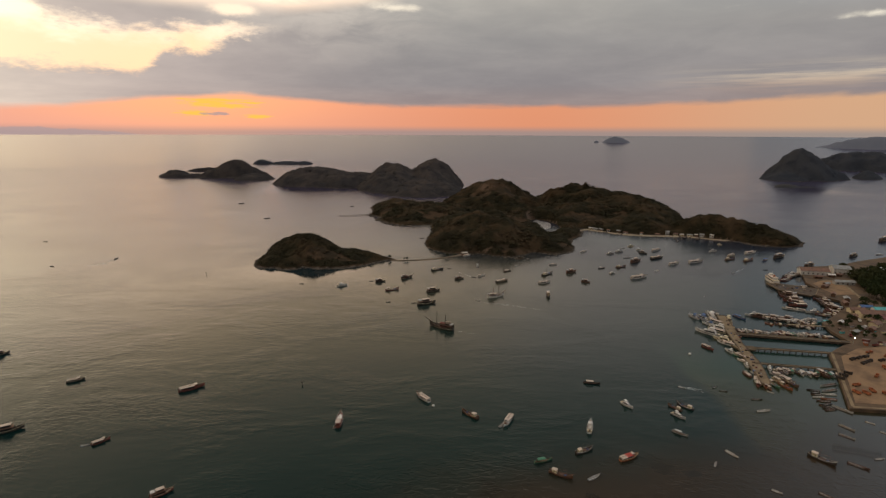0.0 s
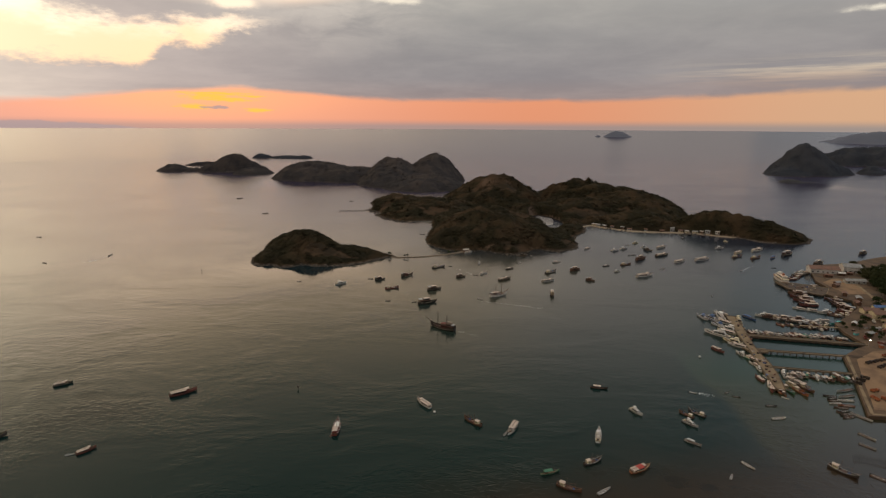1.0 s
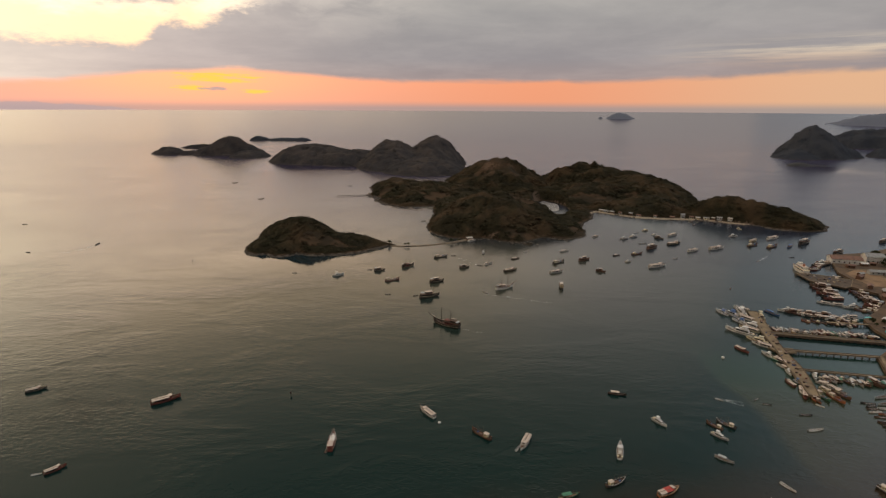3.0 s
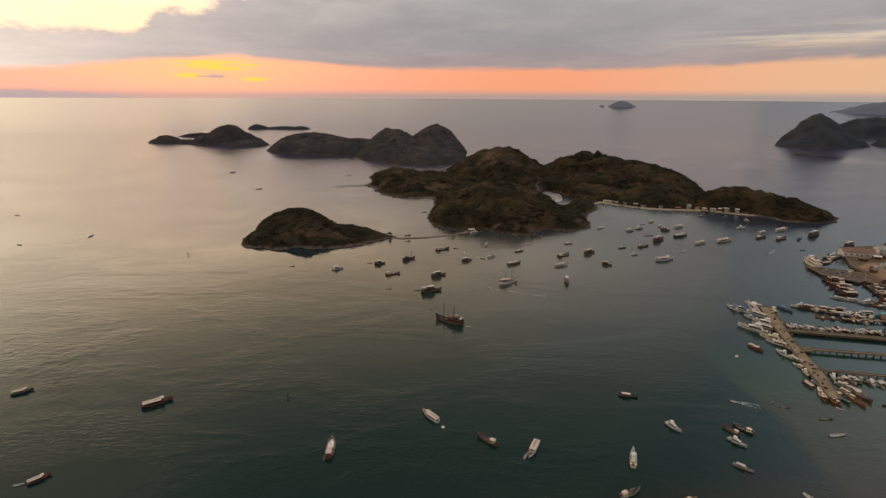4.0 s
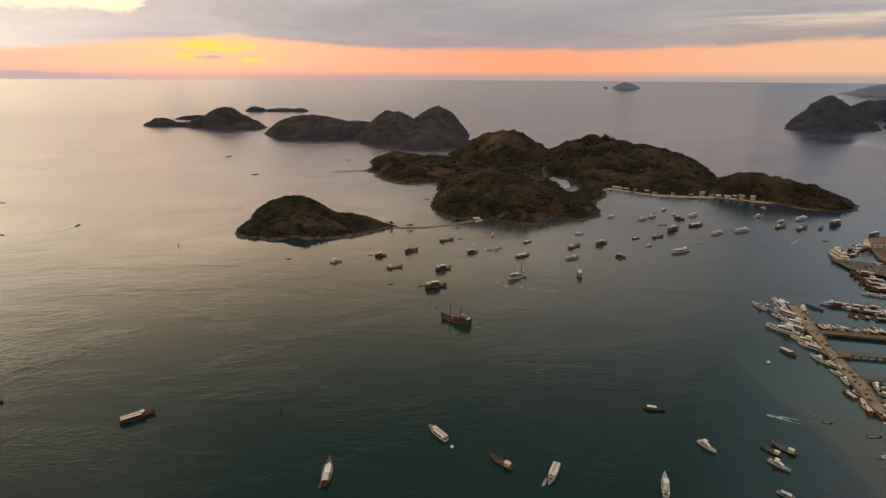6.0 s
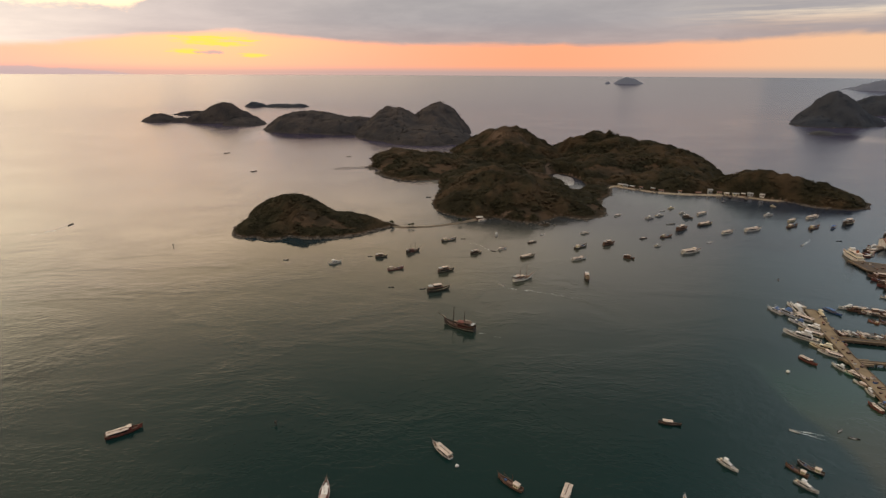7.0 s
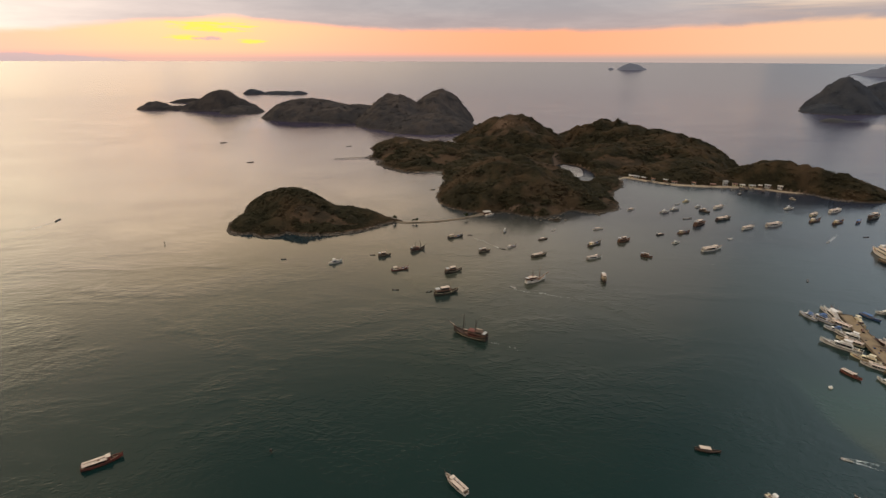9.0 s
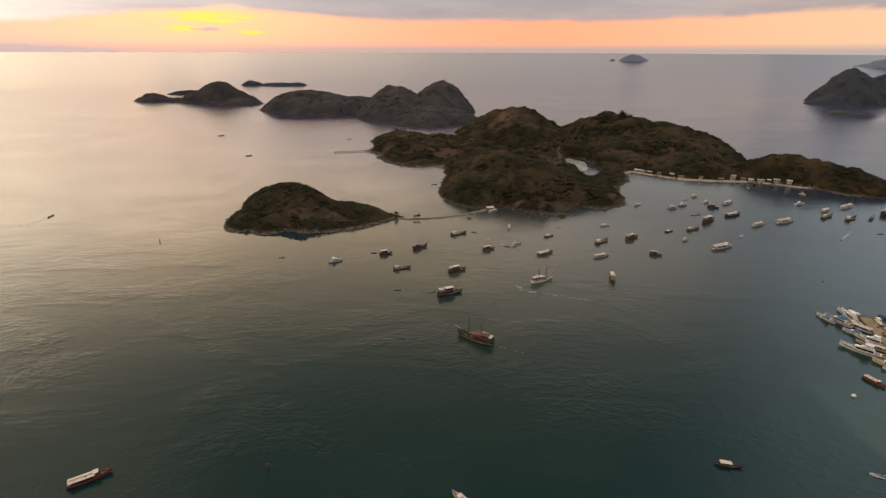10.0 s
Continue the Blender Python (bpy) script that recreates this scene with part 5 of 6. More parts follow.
def build_tour(col):
    """Wooden day boat, 14 m: long roofed saloon, wheelhouse, stub mast and raked stem."""
    ob = new("tour_boat")
    white = col in ("white", "cream", "grey")
    cabin = PAINT["white" if white else ("red" if col == "red" else "wood" if col == "dark" else "white")]
    rows = loft(14, 3.5, 1.15, 1.0, 0.35)
    hull_parts(ob, rows, col, "wood" if white or col == "red" else "cream")
    part("cabin", boxes((-5.6, 1.9, -1.35, 1.35, 0.6, 2.1, 0.97)), cabin, ob)
    # oversized dark panes stand in for the shade inside the saloon's open sides
    windows(ob, -5.4, 1.7, 1.33, 1.0, 1.95, 5, 0.2)
    part("wheelhouse", boxes((1.95, 3.4, -1.0, 1.0, 0.7, 2.75, 0.9, -0.12), bevel=0.06), PAINT["red"] if col == "orange" else cabin, ob)
    part("windscreen", boxes((3.17, 3.29, -0.75, 0.75, 1.75, 2.4)), GLASS, ob)
    if col == "orange":
        part("roof", crowned(-6.3, -2.4, 1.65, 2.25, 0.14, 0.18), LIGHT_ROOF, ob, "pale weathered roof")
        part("awning", crowned(-2.38, 2.3, 1.7, 2.32, 0.08, 0.2), PAINT["scarlet"], ob, "bright red canvas awning")
    else:
        part("roof", crowned(-6.3, 2.3, 1.65, 2.25, 0.14, 0.18), LIGHT_ROOF, ob, "pale weathered roof")
    part("wheelhouse_roof", crowned(1.8, 3.6, 1.2, 2.9, 0.12, 0.1), LIGHT_ROOF, ob)
    posts(ob, (-6.0,), 1.45, 0.9, 2.2, 0.05, PAINT["white"])
    part("roof_walkway", boxes((-5.9, 1.6, -0.16, 0.16, 2.40, 2.50)), PAINT["wood"], ob)
    part("roof_box", boxes((-1.0, -0.2, -0.9, -0.3, 2.36, 2.62, 0.9)), PAINT["grey"] if white else PAINT["wood"], ob, "stowed gear on the roof")
    part("stern_bench", boxes((-6.7, -6.2, -1.1, 1.1, 0.75, 1.1)), PLANK_DARK, ob)
    part("hatch", boxes((4.2, 5.0, -0.4, 0.4, 1.0, 1.32, 0.92)), PAINT["wood"], ob)
    part("mast", rods(((3.9, 0, 0.7), (4.0, 0, 5.2), 0.08, 0.05, 6)), PAINT["wood"], ob)
    part("bowsprit", rods(((5.8, 0, 1.85), (8.6, 0, 2.55), 0.11, 0.06, 6)), PAINT["wood"], ob)
    return ob


def build_tour2(col):
    """Wooden boat with a broad pale foredeck and an aft cabin."""
    ob = new("tour_boat")
    rows = loft(14, 3.9, 1.25, 1.1, 0.5)
    hull_parts(ob, rows, col, "white")
    part("foredeck", crowned(-1.2, 4.4, 1.25, 1.35, 0.12, 0.12), PAINT["white"], ob, "white painted foredeck")
    part("foredeck_nose", boxes((4.4, 6.0, -0.55, 0.55, 1.25, 1.5, 0.8)), PAINT["white"], ob)
    part("cabin", boxes((-6.2, -1.6, -1.5, 1.5, 0.7, 2.5, 0.95)), PAINT["red"], ob)
    windows(ob, -6.0, -1.8, 1.47, 1.5, 2.15, 4)
    part("roof", crowned(-6.5, -1.9, 1.25, 2.68, 0.14, 0.16), LIGHT_ROOF, ob, "pale weathered roof")
    part("mast", rods(((0.4, 0, 0.7), (0.5, 0, 6.0), 0.1, 0.05, 6)), PAINT["wood"], ob)
    part("bowsprit", rods(((5.8, 0, 1.95), (9.4, 0, 3.0), 0.13, 0.06, 6)), PAINT["wood"], ob)
    part("stay", rods(((0.5, 0, 5.9), (9.2, 0, 2.95), 0.025, 0.025, 4)), PAINT["dark"], ob)
    part("crosstree", rods(((7.6, -1.2, 2.5), (7.6, 1.2, 2.5), 0.06, 0.06, 5)), PAINT["wood"], ob)
    return ob


def build_live(col):
    """Liveaboard motor boat, 16 m: two cabin decks and an awning."""
    ob = new("liveaboard_boat")
    rows = loft(16, 4.2, 1.5, 1.3, 0.6)
    trim = "cream" if col in ("dark", "red") else "wood"
    hull_parts(ob, rows, "dark" if col == "cream" else col, trim, 0.7)
    low = PAINT[{"dark": "dark", "red": "red", "cream": "cream", "wood": "wood"}.get(col, "white")]
    part("cabin", boxes((-7.0, 2.6, -1.7, 1.7, 0.9, 2.9, 0.97)), low, ob)
    windows(ob, -6.8, 2.4, 1.68, 1.55, 2.65, 5, 0.26)
    part("upper_deck", crowned(-7.4, 3.4, 2.0, 3.08, 0.16, 0.12), PAINT["wood"], ob)
    part("upper_cabin", boxes((-3.2, 2.0, -1.35, 1.35, 3.15, 4.7, 0.94)), PAINT["cream"] if col == "cream" else PAINT["dark"] if col == "dark" else PAINT["wood"], ob)
    windows(ob, -3.0, 1.8, 1.31, 3.8, 4.4, 4)
    part("windscreen", boxes((1.88, 2.02, -1.05, 1.05, 3.9, 4.5)), GLASS, ob)
    part("roof", crowned(-3.6, 2.5, 1.6, 4.86, 0.14, 0.14), LIGHT_ROOF, ob, "pale weathered roof")
    part("awning", crowned(-7.3, -4.2, 1.7, 4.5, 0.08, 0.12), PAINT["grey" if col in ("dark", "wood") else "white"], ob, "faded canvas awning")
    posts(ob, (-7.0, -4.5), 1.6, 3.1, 4.5, 0.05, STEEL)
    part("mast", rods(((3.6, 0, 1.2), (3.7, 0, 8.0), 0.1, 0.05, 6)), PAINT["wood"], ob)
    part("bowsprit", rods(((6.6, 0, 2.4), (10.0, 0, 3.4), 0.13, 0.06, 6)), PAINT["wood"], ob)
    return ob


def build_fish(col):
    """Fishing boat, 11 m: high sheer, small aft wheelhouse, mast and boom."""
    ob = new("fishing_boat")
    rows = loft(11, 2.6, 0.95, 1.25, 0.55)
    hull_parts(ob, rows, col, "white" if col in ("green", "dark", "red") else "wood")
    part("wheelhouse", boxes((-3.9, -1.7, -0.95, 0.95, 0.5, 2.35, 0.93), bevel=0.05), PAINT["cream"] if col != "white" else PAINT["white"], ob)
    windows(ob, -3.7, -1.9, 0.9, 1.4, 1.95, 2)
    part("windscreen", boxes((-1.82, -1.72, -0.7, 0.7, 1.4, 2.0)), GLASS, ob)
    part("roof", crowned(-4.2, -1.5, 1.0, 2.5, 0.12, 0.1), LIGHT_ROOF, ob, "pale weathered roof")
    part("fish_hold", boxes((-0.6, 1.6, -0.7, 0.7, 0.45, 0.95, 0.94)), PAINT["wood"], ob)
    part("crate", boxes((2.1, 2.9, -0.5, 0.3, 0.75, 1.15)), PAINT["blue"], ob)
    part("mast", rods(((-0.9, 0, 0.5), (-0.8, 0, 5.6), 0.09, 0.05, 6)), PAINT["wood"], ob)
    part("boom", rods(((-0.85, 0, 2.6), (2.9, 0, 3.5), 0.06, 0.04, 5)), PAINT["wood"], ob)
    part("foremast", rods(((3.2, 0, 0.9), (3.25, 0, 4.4), 0.07, 0.04, 6)), PAINT["wood"], ob)
    part("stay", rods(((-0.8, 0, 5.5), (5.4, 0, 2.3), 0.02, 0.02, 4)), PAINT["dark"], ob)
    part("bowsprit", rods(((4.6, 0, 2.0), (6.8, 0, 2.9), 0.09, 0.05, 6)), PAINT["wood"], ob)
    return ob


def build_yacht(col):
    """Motor cruiser, 12 m: raked coachroof with dark glass, cockpit and flybridge."""
    ob = new("motor_cruiser")
    rows = loft(12, 2.9, 1.3, 0.75, 0.1, 1.7, 0.8)
    blue = col == "blue"
    hull_parts(ob, rows, "white" if blue else col, "blue" if blue else "grey", 0.35)
    top = PAINT["white" if col in ("blue", "white") else "cream" if col == "cream" else "white"]
    part("coachroof", boxes((-3.2, 3.2, -1.05, 1.05, 0.95, 2.35, 0.82, -0.25), bevel=0.1), top, ob)
    windows(ob, -2.9, 2.1, 0.95, 1.35, 2.15, 3, 0.10)
    part("windscreen", boxes((2.55, 2.75, -0.95, 0.95, 1.75, 2.25)), GLASS, ob)
    part("flybridge", boxes((-2.6, 0.9, -0.95, 0.95, 2.38, 2.85, 0.92), bevel=0.06), PAINT["blue"] if blue else top, ob)
    part("hardtop", crowned(-2.6, -0.1, 1.05, 3.9, 0.1, 0.1), PAINT["blue"] if blue else top, ob)
    posts(ob, (-2.4, -0.4), 0.95, 2.9, 3.9, 0.04, STEEL)
    part("sheer_stripe", rail_mesh(rows[:-1], 0.22, 0.05, -0.62), PAINT["blue" if blue else "dark" if col == "white" else "red"], ob, "dark painted sheer stripe")
    part("cockpit_sole", boxes((-5.5, -3.3, -1.0, 1.0, 0.98, 1.03)), PLANK_DARK, ob)
    part("tender", boxes((-5.9, -4.9, -0.5, 0.5, 1.5, 1.75, 0.8), bevel=0.08), RUBBER, ob)
    part("cockpit_seat", boxes((-5.3, -4.5, -1.2, 1.2, 1.0, 1.45)), PAINT["cream"], ob)
    part("sunpad", boxes((3.4, 4.7, -0.65, 0.65, 1.15, 1.34, 0.9)), PAINT["wood"] if col == "cream" else PAINT["grey"], ob)
    part("bow_rail", rail_mesh(rows[8:], 0.05, 0.05, 0.5), STEEL, ob)
    return ob


def build_skiff(col):
    """Open skiff, 7 m: slim hull, thwarts and an outboard."""
    ob = new("skiff")
    rows = loft(7, 1.5, 0.5, 0.45, 0.15, 2.0, 0.75, -0.25, 10)
    part("hull", hull_mesh(rows, 0.07, 0.38), PAINT[col], ob)
    part("floor", deck_mesh(rows, 0.07, 0.38), PAINT["grey"] if col != "grey" else PAINT["wood"], ob)
    for x in (-1.8, -0.2, 1.4):
        part("thwart", boxes((x - 0.16, x + 0.16, -0.68, 0.68, 0.36, 0.42)), PAINT["wood"], ob)
    part("outboard_motor", boxes((-3.75, -3.4, -0.16, 0.16, 0.05, 0.95, 0.8), bevel=0.04), RUBBER, ob)
    return ob


def build_skiffc(col):
    """Slim covered boat, 9 m: low canopy on posts."""
    ob = new("covered_boat")
    rows = loft(9, 1.9, 0.65, 0.75, 0.3, 2.0, 0.6, -0.3, 12)
    hull_parts(ob, rows, col, "wood", 0.4)
    part("canopy", crowned(-3.0, 1.2, 0.95, 1.75, 0.07, 0.14), PAINT[col] if col in ("green", "blue", "grey", "teal") else LIGHT_ROOF, ob)
    posts(ob, (-2.8, -0.9, 1.0), 0.82, 0.5, 1.75, 0.04, PAINT["wood"])
    part("engine_box", boxes((-2.4, -1.2, -0.4, 0.4, 0.25, 0.8)), PAINT["wood"], ob)
    part("mast", rods(((2.0, 0, 0.4), (2.0, 0, 2.8), 0.04, 0.03, 5)), PAINT["wood"], ob)
    return ob


def build_pinisi(col):
    """Two-masted schooner, 20 m: high sheer, long bowsprit, deckhouse, furled sails and rigging."""
    ob = new("schooner")
    white = col == "white"
    rows = loft(20, 5.0, 1.6, 2.4, 1.8, 2.2, 0.72, -0.7, 18)
    hull_parts(ob, rows, col, "wood", 0.8)
    part("waterline_band", rail_mesh([(x, b * 0.985, lo, 0.62 + (hi - 1.6) * 0.3) for x, b, lo, hi in rows[:-2]], 0.07, 0.08), PAINT["cream"], ob)
    house = PAINT["white"] if white else PAINT["red"]
    spar = PAINT["wood"] if white else PAINT["dark"]
    part("deckhouse", boxes((-8.0, 1.0, -1.75, 1.75, 1.0, 3.2, 0.95)), house, ob)
    windows(ob, -7.8, 0.8, 1.70, 2.0, 2.75, 6)
    part("upper_deck", crowned(-9.3, 1.6, 2.1, 3.4, 0.16, 0.1), PAINT["wood"] if white else PLANK_DARK, ob)
    part("wheelhouse", boxes((-7.4, -3.6, -1.3, 1.3, 3.45, 4.6, 0.94)), spar, ob)
    windows(ob, -7.2, -3.8, 1.26, 3.9, 4.4, 3)
    part("wheelhouse_roof", crowned(-7.9, -3.2, 1.6, 4.75, 0.12, 0.12), PLANK_DARK if not white else LIGHT_ROOF, ob)
    part("awning", crowned(-9.6, -7.6, 1.9, 4.6, 0.08, 0.14), PAINT["grey"], ob, "faded blue-grey canvas awning")
    posts(ob, (-9.4, -7.8), 1.7, 3.4, 4.6, 0.05, spar)
    part("saloon_roof", crowned(-3.0, 1.2, 1.75, 4.35, 0.1, 0.14), PAINT["red"] if not white else LIGHT_ROOF, ob)
    posts(ob, (-2.8, 1.0), 1.6, 3.4, 4.4, 0.06, spar)
    part("stern_rail", rail_mesh(rows[:6], 0.08, 0.08, 0.75), PAINT["wood"], ob)
    for i in range(0, 6):
        x, b, lo, hi = rows[i]
        for s in (-1, 1):
            part("rail_post", rods(((x, s * b, hi), (x, s * b, hi + 0.78), 0.05, 0.05, 5)), PAINT["wood"], ob)
    part("hatch", boxes((2.6, 4.2, -0.8, 0.8, 1.0, 1.6, 0.92)), PAINT["wood"], ob)
    tops = []
    for x, h in ((4.6, 13.0), (-2.9, 11.5)):
        z0 = 0.9 if x > 0 else 3.4
        mast = part("mast", rods(((x, 0, z0), (x - 0.25, 0, h), 0.27, 0.13, 8)), spar, ob)
        part("crosstree", rods(((x - 0.15, -0.9, h * 0.62), (x - 0.15, 0.9, h * 0.62), 0.06, 0.06, 5)), PAINT["wood"], mast)
        part("boom", rods(((x - 0.1, 0, z0 + 2.2), (x - 5.0, 0, z0 + 2.7), 0.1, 0.07, 6)), PAINT["wood"], ob)
        part("furled_sail", rods(((x - 0.35, 0, z0 + 2.5), (x - 4.7, 0, z0 + 2.95), 0.24, 0.16, 7)), LIGHT_ROOF, ob, "furled pale canvas")
        for s in (-1, 1):
            part("shroud", rods(((x, s * 2.2, 1.9), (x - 0.2, s * 0.1, h * 0.9), 0.03, 0.02, 4)), PAINT["dark"], ob)
            part("shroud", rods(((x - 0.9, s * 2.2, 1.9), (x - 0.2, s * 0.1, h * 0.9), 0.03, 0.02, 4)), PAINT["dark"], ob)
        tops.append((x - 0.25, 0, h - 0.3))
    part("bowsprit", rods(((8.4, 0, 3.3), (16.0, 0, 6.4), 0.30, 0.13, 8)), spar, ob)
    part("jib_furled", rods(((9.8, 0, 4.2), (13.6, 0, 5.75), 0.17, 0.10, 6)), LIGHT_ROOF, ob)
    for end in ((15.8, 0, 6.3), (12.5, 0, 5.0)):
        part("stay", rods((tops[0], end, 0.03, 0.03, 4)), PAINT["dark"], ob)
    part("stay", rods((tops[1], tops[0], 0.03, 0.03, 4)), PAINT["dark"], ob)
    part("stay", rods((tops[1], (-9.6, 0, 3.2), 0.03, 0.03, 4)), PAINT["dark"], ob)
    return ob


def build_ferry(col):
    """Inter-island ferry, 30 m: two passenger decks, bridge and funnel."""
    ob = new("ferry")
    rows = loft(30, 7.0, 2.6, 1.6, 0.3, 3.0, 0.9, -1.0, 18)
    hull_parts(ob, rows, col, "orange", 0.8)
    part("lower_cabin", boxes((-13, 6, -2.9, 2.9, 1.8, 4.6, 0.98)), PAINT["white"], ob)
    windows(ob, -12.5, 5.5, 2.87, 3.1, 4.0, 9)
    part("middle_deck", crowned(-13.8, 7.4, 3.3, 4.8, 0.2, 0.1), PAINT["cream"], ob)
    part("upper_cabin", boxes((-10, 4.5, -2.5, 2.5, 4.9, 7.2, 0.97)), PAINT["white"], ob)
    windows(ob, -9.5, 4.0, 2.46, 5.8, 6.6, 7)
    part("upper_deck", crowned(-10.8, 5.4, 2.9, 7.4, 0.18, 0.1), LIGHT_ROOF, ob)
    part("bridge", boxes((1.0, 4.6, -2.2, 2.2, 7.45, 9.4, 0.93, -0.1), bevel=0.08), PAINT["white"], ob)
    part("windscreen", boxes((4.3, 4.46, -1.9, 1.9, 8.3, 9.1)), GLASS, ob)
    part("funnel", boxes((-6.5, -4.6, -0.9, 0.9, 7.45, 9.8, 0.85), bevel=0.1), PAINT["orange"], ob)
    part("mast", rods(((0.2, 0, 7.4), (0.1, 0, 12.5), 0.12, 0.05, 6)), STEEL, ob)
    return ob


BUILD = {"tour": build_tour, "tour2": build_tour2, "live": build_live, "fish": build_fish, "yacht": build_yacht, "skiff": build_skiff, "skiffc": build_skiffc, "pinisi": build_pinisi, "ferry": build_ferry}
LENGTH = {"tour": 14, "tour2": 14, "live": 16, "fish": 11, "yacht": 12, "skiff": 7, "skiffc": 9, "pinisi": 20, "ferry": 30}
COLOUR = {"white": "white-painted", "cream": "cream-painted", "grey": "weathered grey", "dark": "dark tarred", "wood": "varnished brown", "red": "dark red", "blue": "blue and white", "green": "green-painted", "orange": "orange-painted", "teal": "teal-painted"}
WORDS = {
    "tour": ("{} wooden tour boat with a long pale roof, at anchor", "boat"),
    "tour2": ("{} wooden boat with white foredeck and aft cabin, at anchor", "boat"),
    "live": ("{} two-decked wooden liveaboard boat with pale awning", "boat"),
    "fish": ("{} fishing boat with small wheelhouse and bare mast", "fishing boat"),
    "yacht": ("{} motor cruiser with dark windows and hardtop", "motor boat"),
    "skiff": ("{} small open skiff floating on calm water", "skiff"),
    "skiffc": ("{} slim covered boat with a low canopy", "boat"),
    "pinisi": ("{} two-masted wooden schooner with furled sails and long bowsprit", "schooner"),
    "ferry": ("{} two-decked passenger ferry berthed at the pier", "ferry"),
}
MADE = {}


def boat(kind, col, x, y, turn, length, group="boats at anchor"):
    """Places a boat of that kind and colour: built once, then copied, drawn to its own length."""
    k = max(0.55, min(1.6, length / LENGTH[kind]))
    m = pose(x, y, 0, 0, 0, turn) @ Matrix.Diagonal((k, k ** 0.75, k ** 0.75, 1))
    key = (kind, col)
    if key in MADE:
        base = MADE[key]
        ob = copy_thing(base, m @ Matrix.Diagonal((1 / base.scale.x, 1 / base.scale.y, 1 / base.scale.z, 1)))
        ob["group"] = group
        return ob
    ob = BUILD[kind](col)
    words, cat = WORDS[kind]
    tagged(ob, words.format(COLOUR[col]), cat, group)
    ob.matrix_basis = m
    MADE[key] = ob
    return ob


for col, x, y, turn, length in (
    ("red", -148.8, 286.3, 34, 13.7),
    ("dark", -224.4, 296.1, 32, 9.3),
    ("red", -167.9, 231.4, 47, 7.9),
    ("white", -10.0, 275.6, 129, 11.7),
    ("white", 35.9, 251.0, -117, 12.0),
    ("orange", 89.0, 219.0, 25, 10.6),
    ("dark", 62.2, 517.3, 28, 13.9),
    ("grey", 105.0, 512.3, 22, 13.2),
    ("white", 208.8, 532.7, 21, 19.7),
    ("white", 279.7, 663.6, 31, 15.9),
    ("dark", 262.8, 620.6, 23, 18.4),
    ("white", 271.6, 591.8, 26, 15.3),
    ("white", 301.5, 600.9, 20, 19.9),
    ("cream", 363.6, 636.8, 32, 14.4),
    ("white", 394.6, 650.0, 25, 19.2),
    ("white", 31.8, 632.2, 35, 10.4),
    ("white", 208.3, 355.7, 133, 12.0),
    ("red", 190.6, 348.8, -70, 9.7),
    ("red", 194.7, 306.4, 94, 8.0),
    ("white", 195.9, 298.8, -118, 8),
    ("red", 194.1, 292.9, -120, 8.5),
    ("orange", 197.5, 291.4, -112, 9),
    ("white", 215.5, 298.9, -76, 10),
):
    boat("tour", col, x, y, turn, length)
for col, x, y, turn, length in (
    ("dark", -221.0, 240.6, 32, 12.6),
    ("dark", -301.4, 334.6, 41, 7.2),
    ("red", -118.0, 193.3, 39, 7.3),
    ("dark", -13.2, 445.2, 22, 16.4),
    ("cream", 100.6, 468.6, -98, 12.5),
    ("dark", -7.6, 483.2, 26, 13.2),
    ("dark", 18.8, 526.6, 21, 9.7),
    ("wood", 142.6, 554.0, 27, 12.9),
    ("wood", 148.4, 516.0, -35, 8.2),
    ("dark", -62.4, 516.0, 15, 9.8),
    ("wood", 231.2, 603.0, 33, 16.6),
    ("dark", 256.6, 647.5, -47, 10.5),
    ("dark", 417.4, 626.9, 29, 20.1),
    ("dark", 515.2, 634.0, 25, 14.7),
    ("dark", 634.6, 731.2, 26, 27.7),
    ("dark", 425.2, 583.7, 28, 17.3),
):
    boat("live", col, x, y, turn, length)
for col, x, y, turn, length in (
    ("red", -53.7, 251.0, 94, 12.9),
):
    boat("tour2", col, x, y, turn, length)
for col, x, y, turn, length in (
    ("wood", 16.2, 257.1, 137, 10.9),
    ("wood", 130.9, 264.8, 126, 7.9),
    ("dark", 137.2, 266.0, 130, 9.0),
    ("dark", 69.2, 224.2, 25, 9.6),
    ("wood", 53.9, 206.4, -30, 10.3),
    ("dark", 179.5, 218.0, -55, 11.1),
    ("dark", -4.4, 563.1, 25, 14.2),
    ("white", 42.9, 538.1, 36, 9.2),
    ("dark", 114.3, 544.4, 36, 15.4),
    ("red", -47.8, 487.1, 20, 12.6),
    ("wood", 204.8, 577.2, 19, 12.6),
    ("wood", 350.2, 615.2, 26, 16.3),
    ("wood", 369.3, 609.8, 29, 19.2),
    ("green", 203.3, 292.4, -88, 10),
    ("cream", 208.9, 297.4, -80, 9),
    ("orange", 209.4, 294.4, -82, 10),
    ("orange", 208.8, 290.1, -80, 10),
    ("wood", 214.7, 294.0, -78, 10),
    ("white", 215.3, 303.1, -55, 9),
    ("green", 205.4, 334.3, -50, 8),
):
    boat("fish", col, x, y, turn, length)
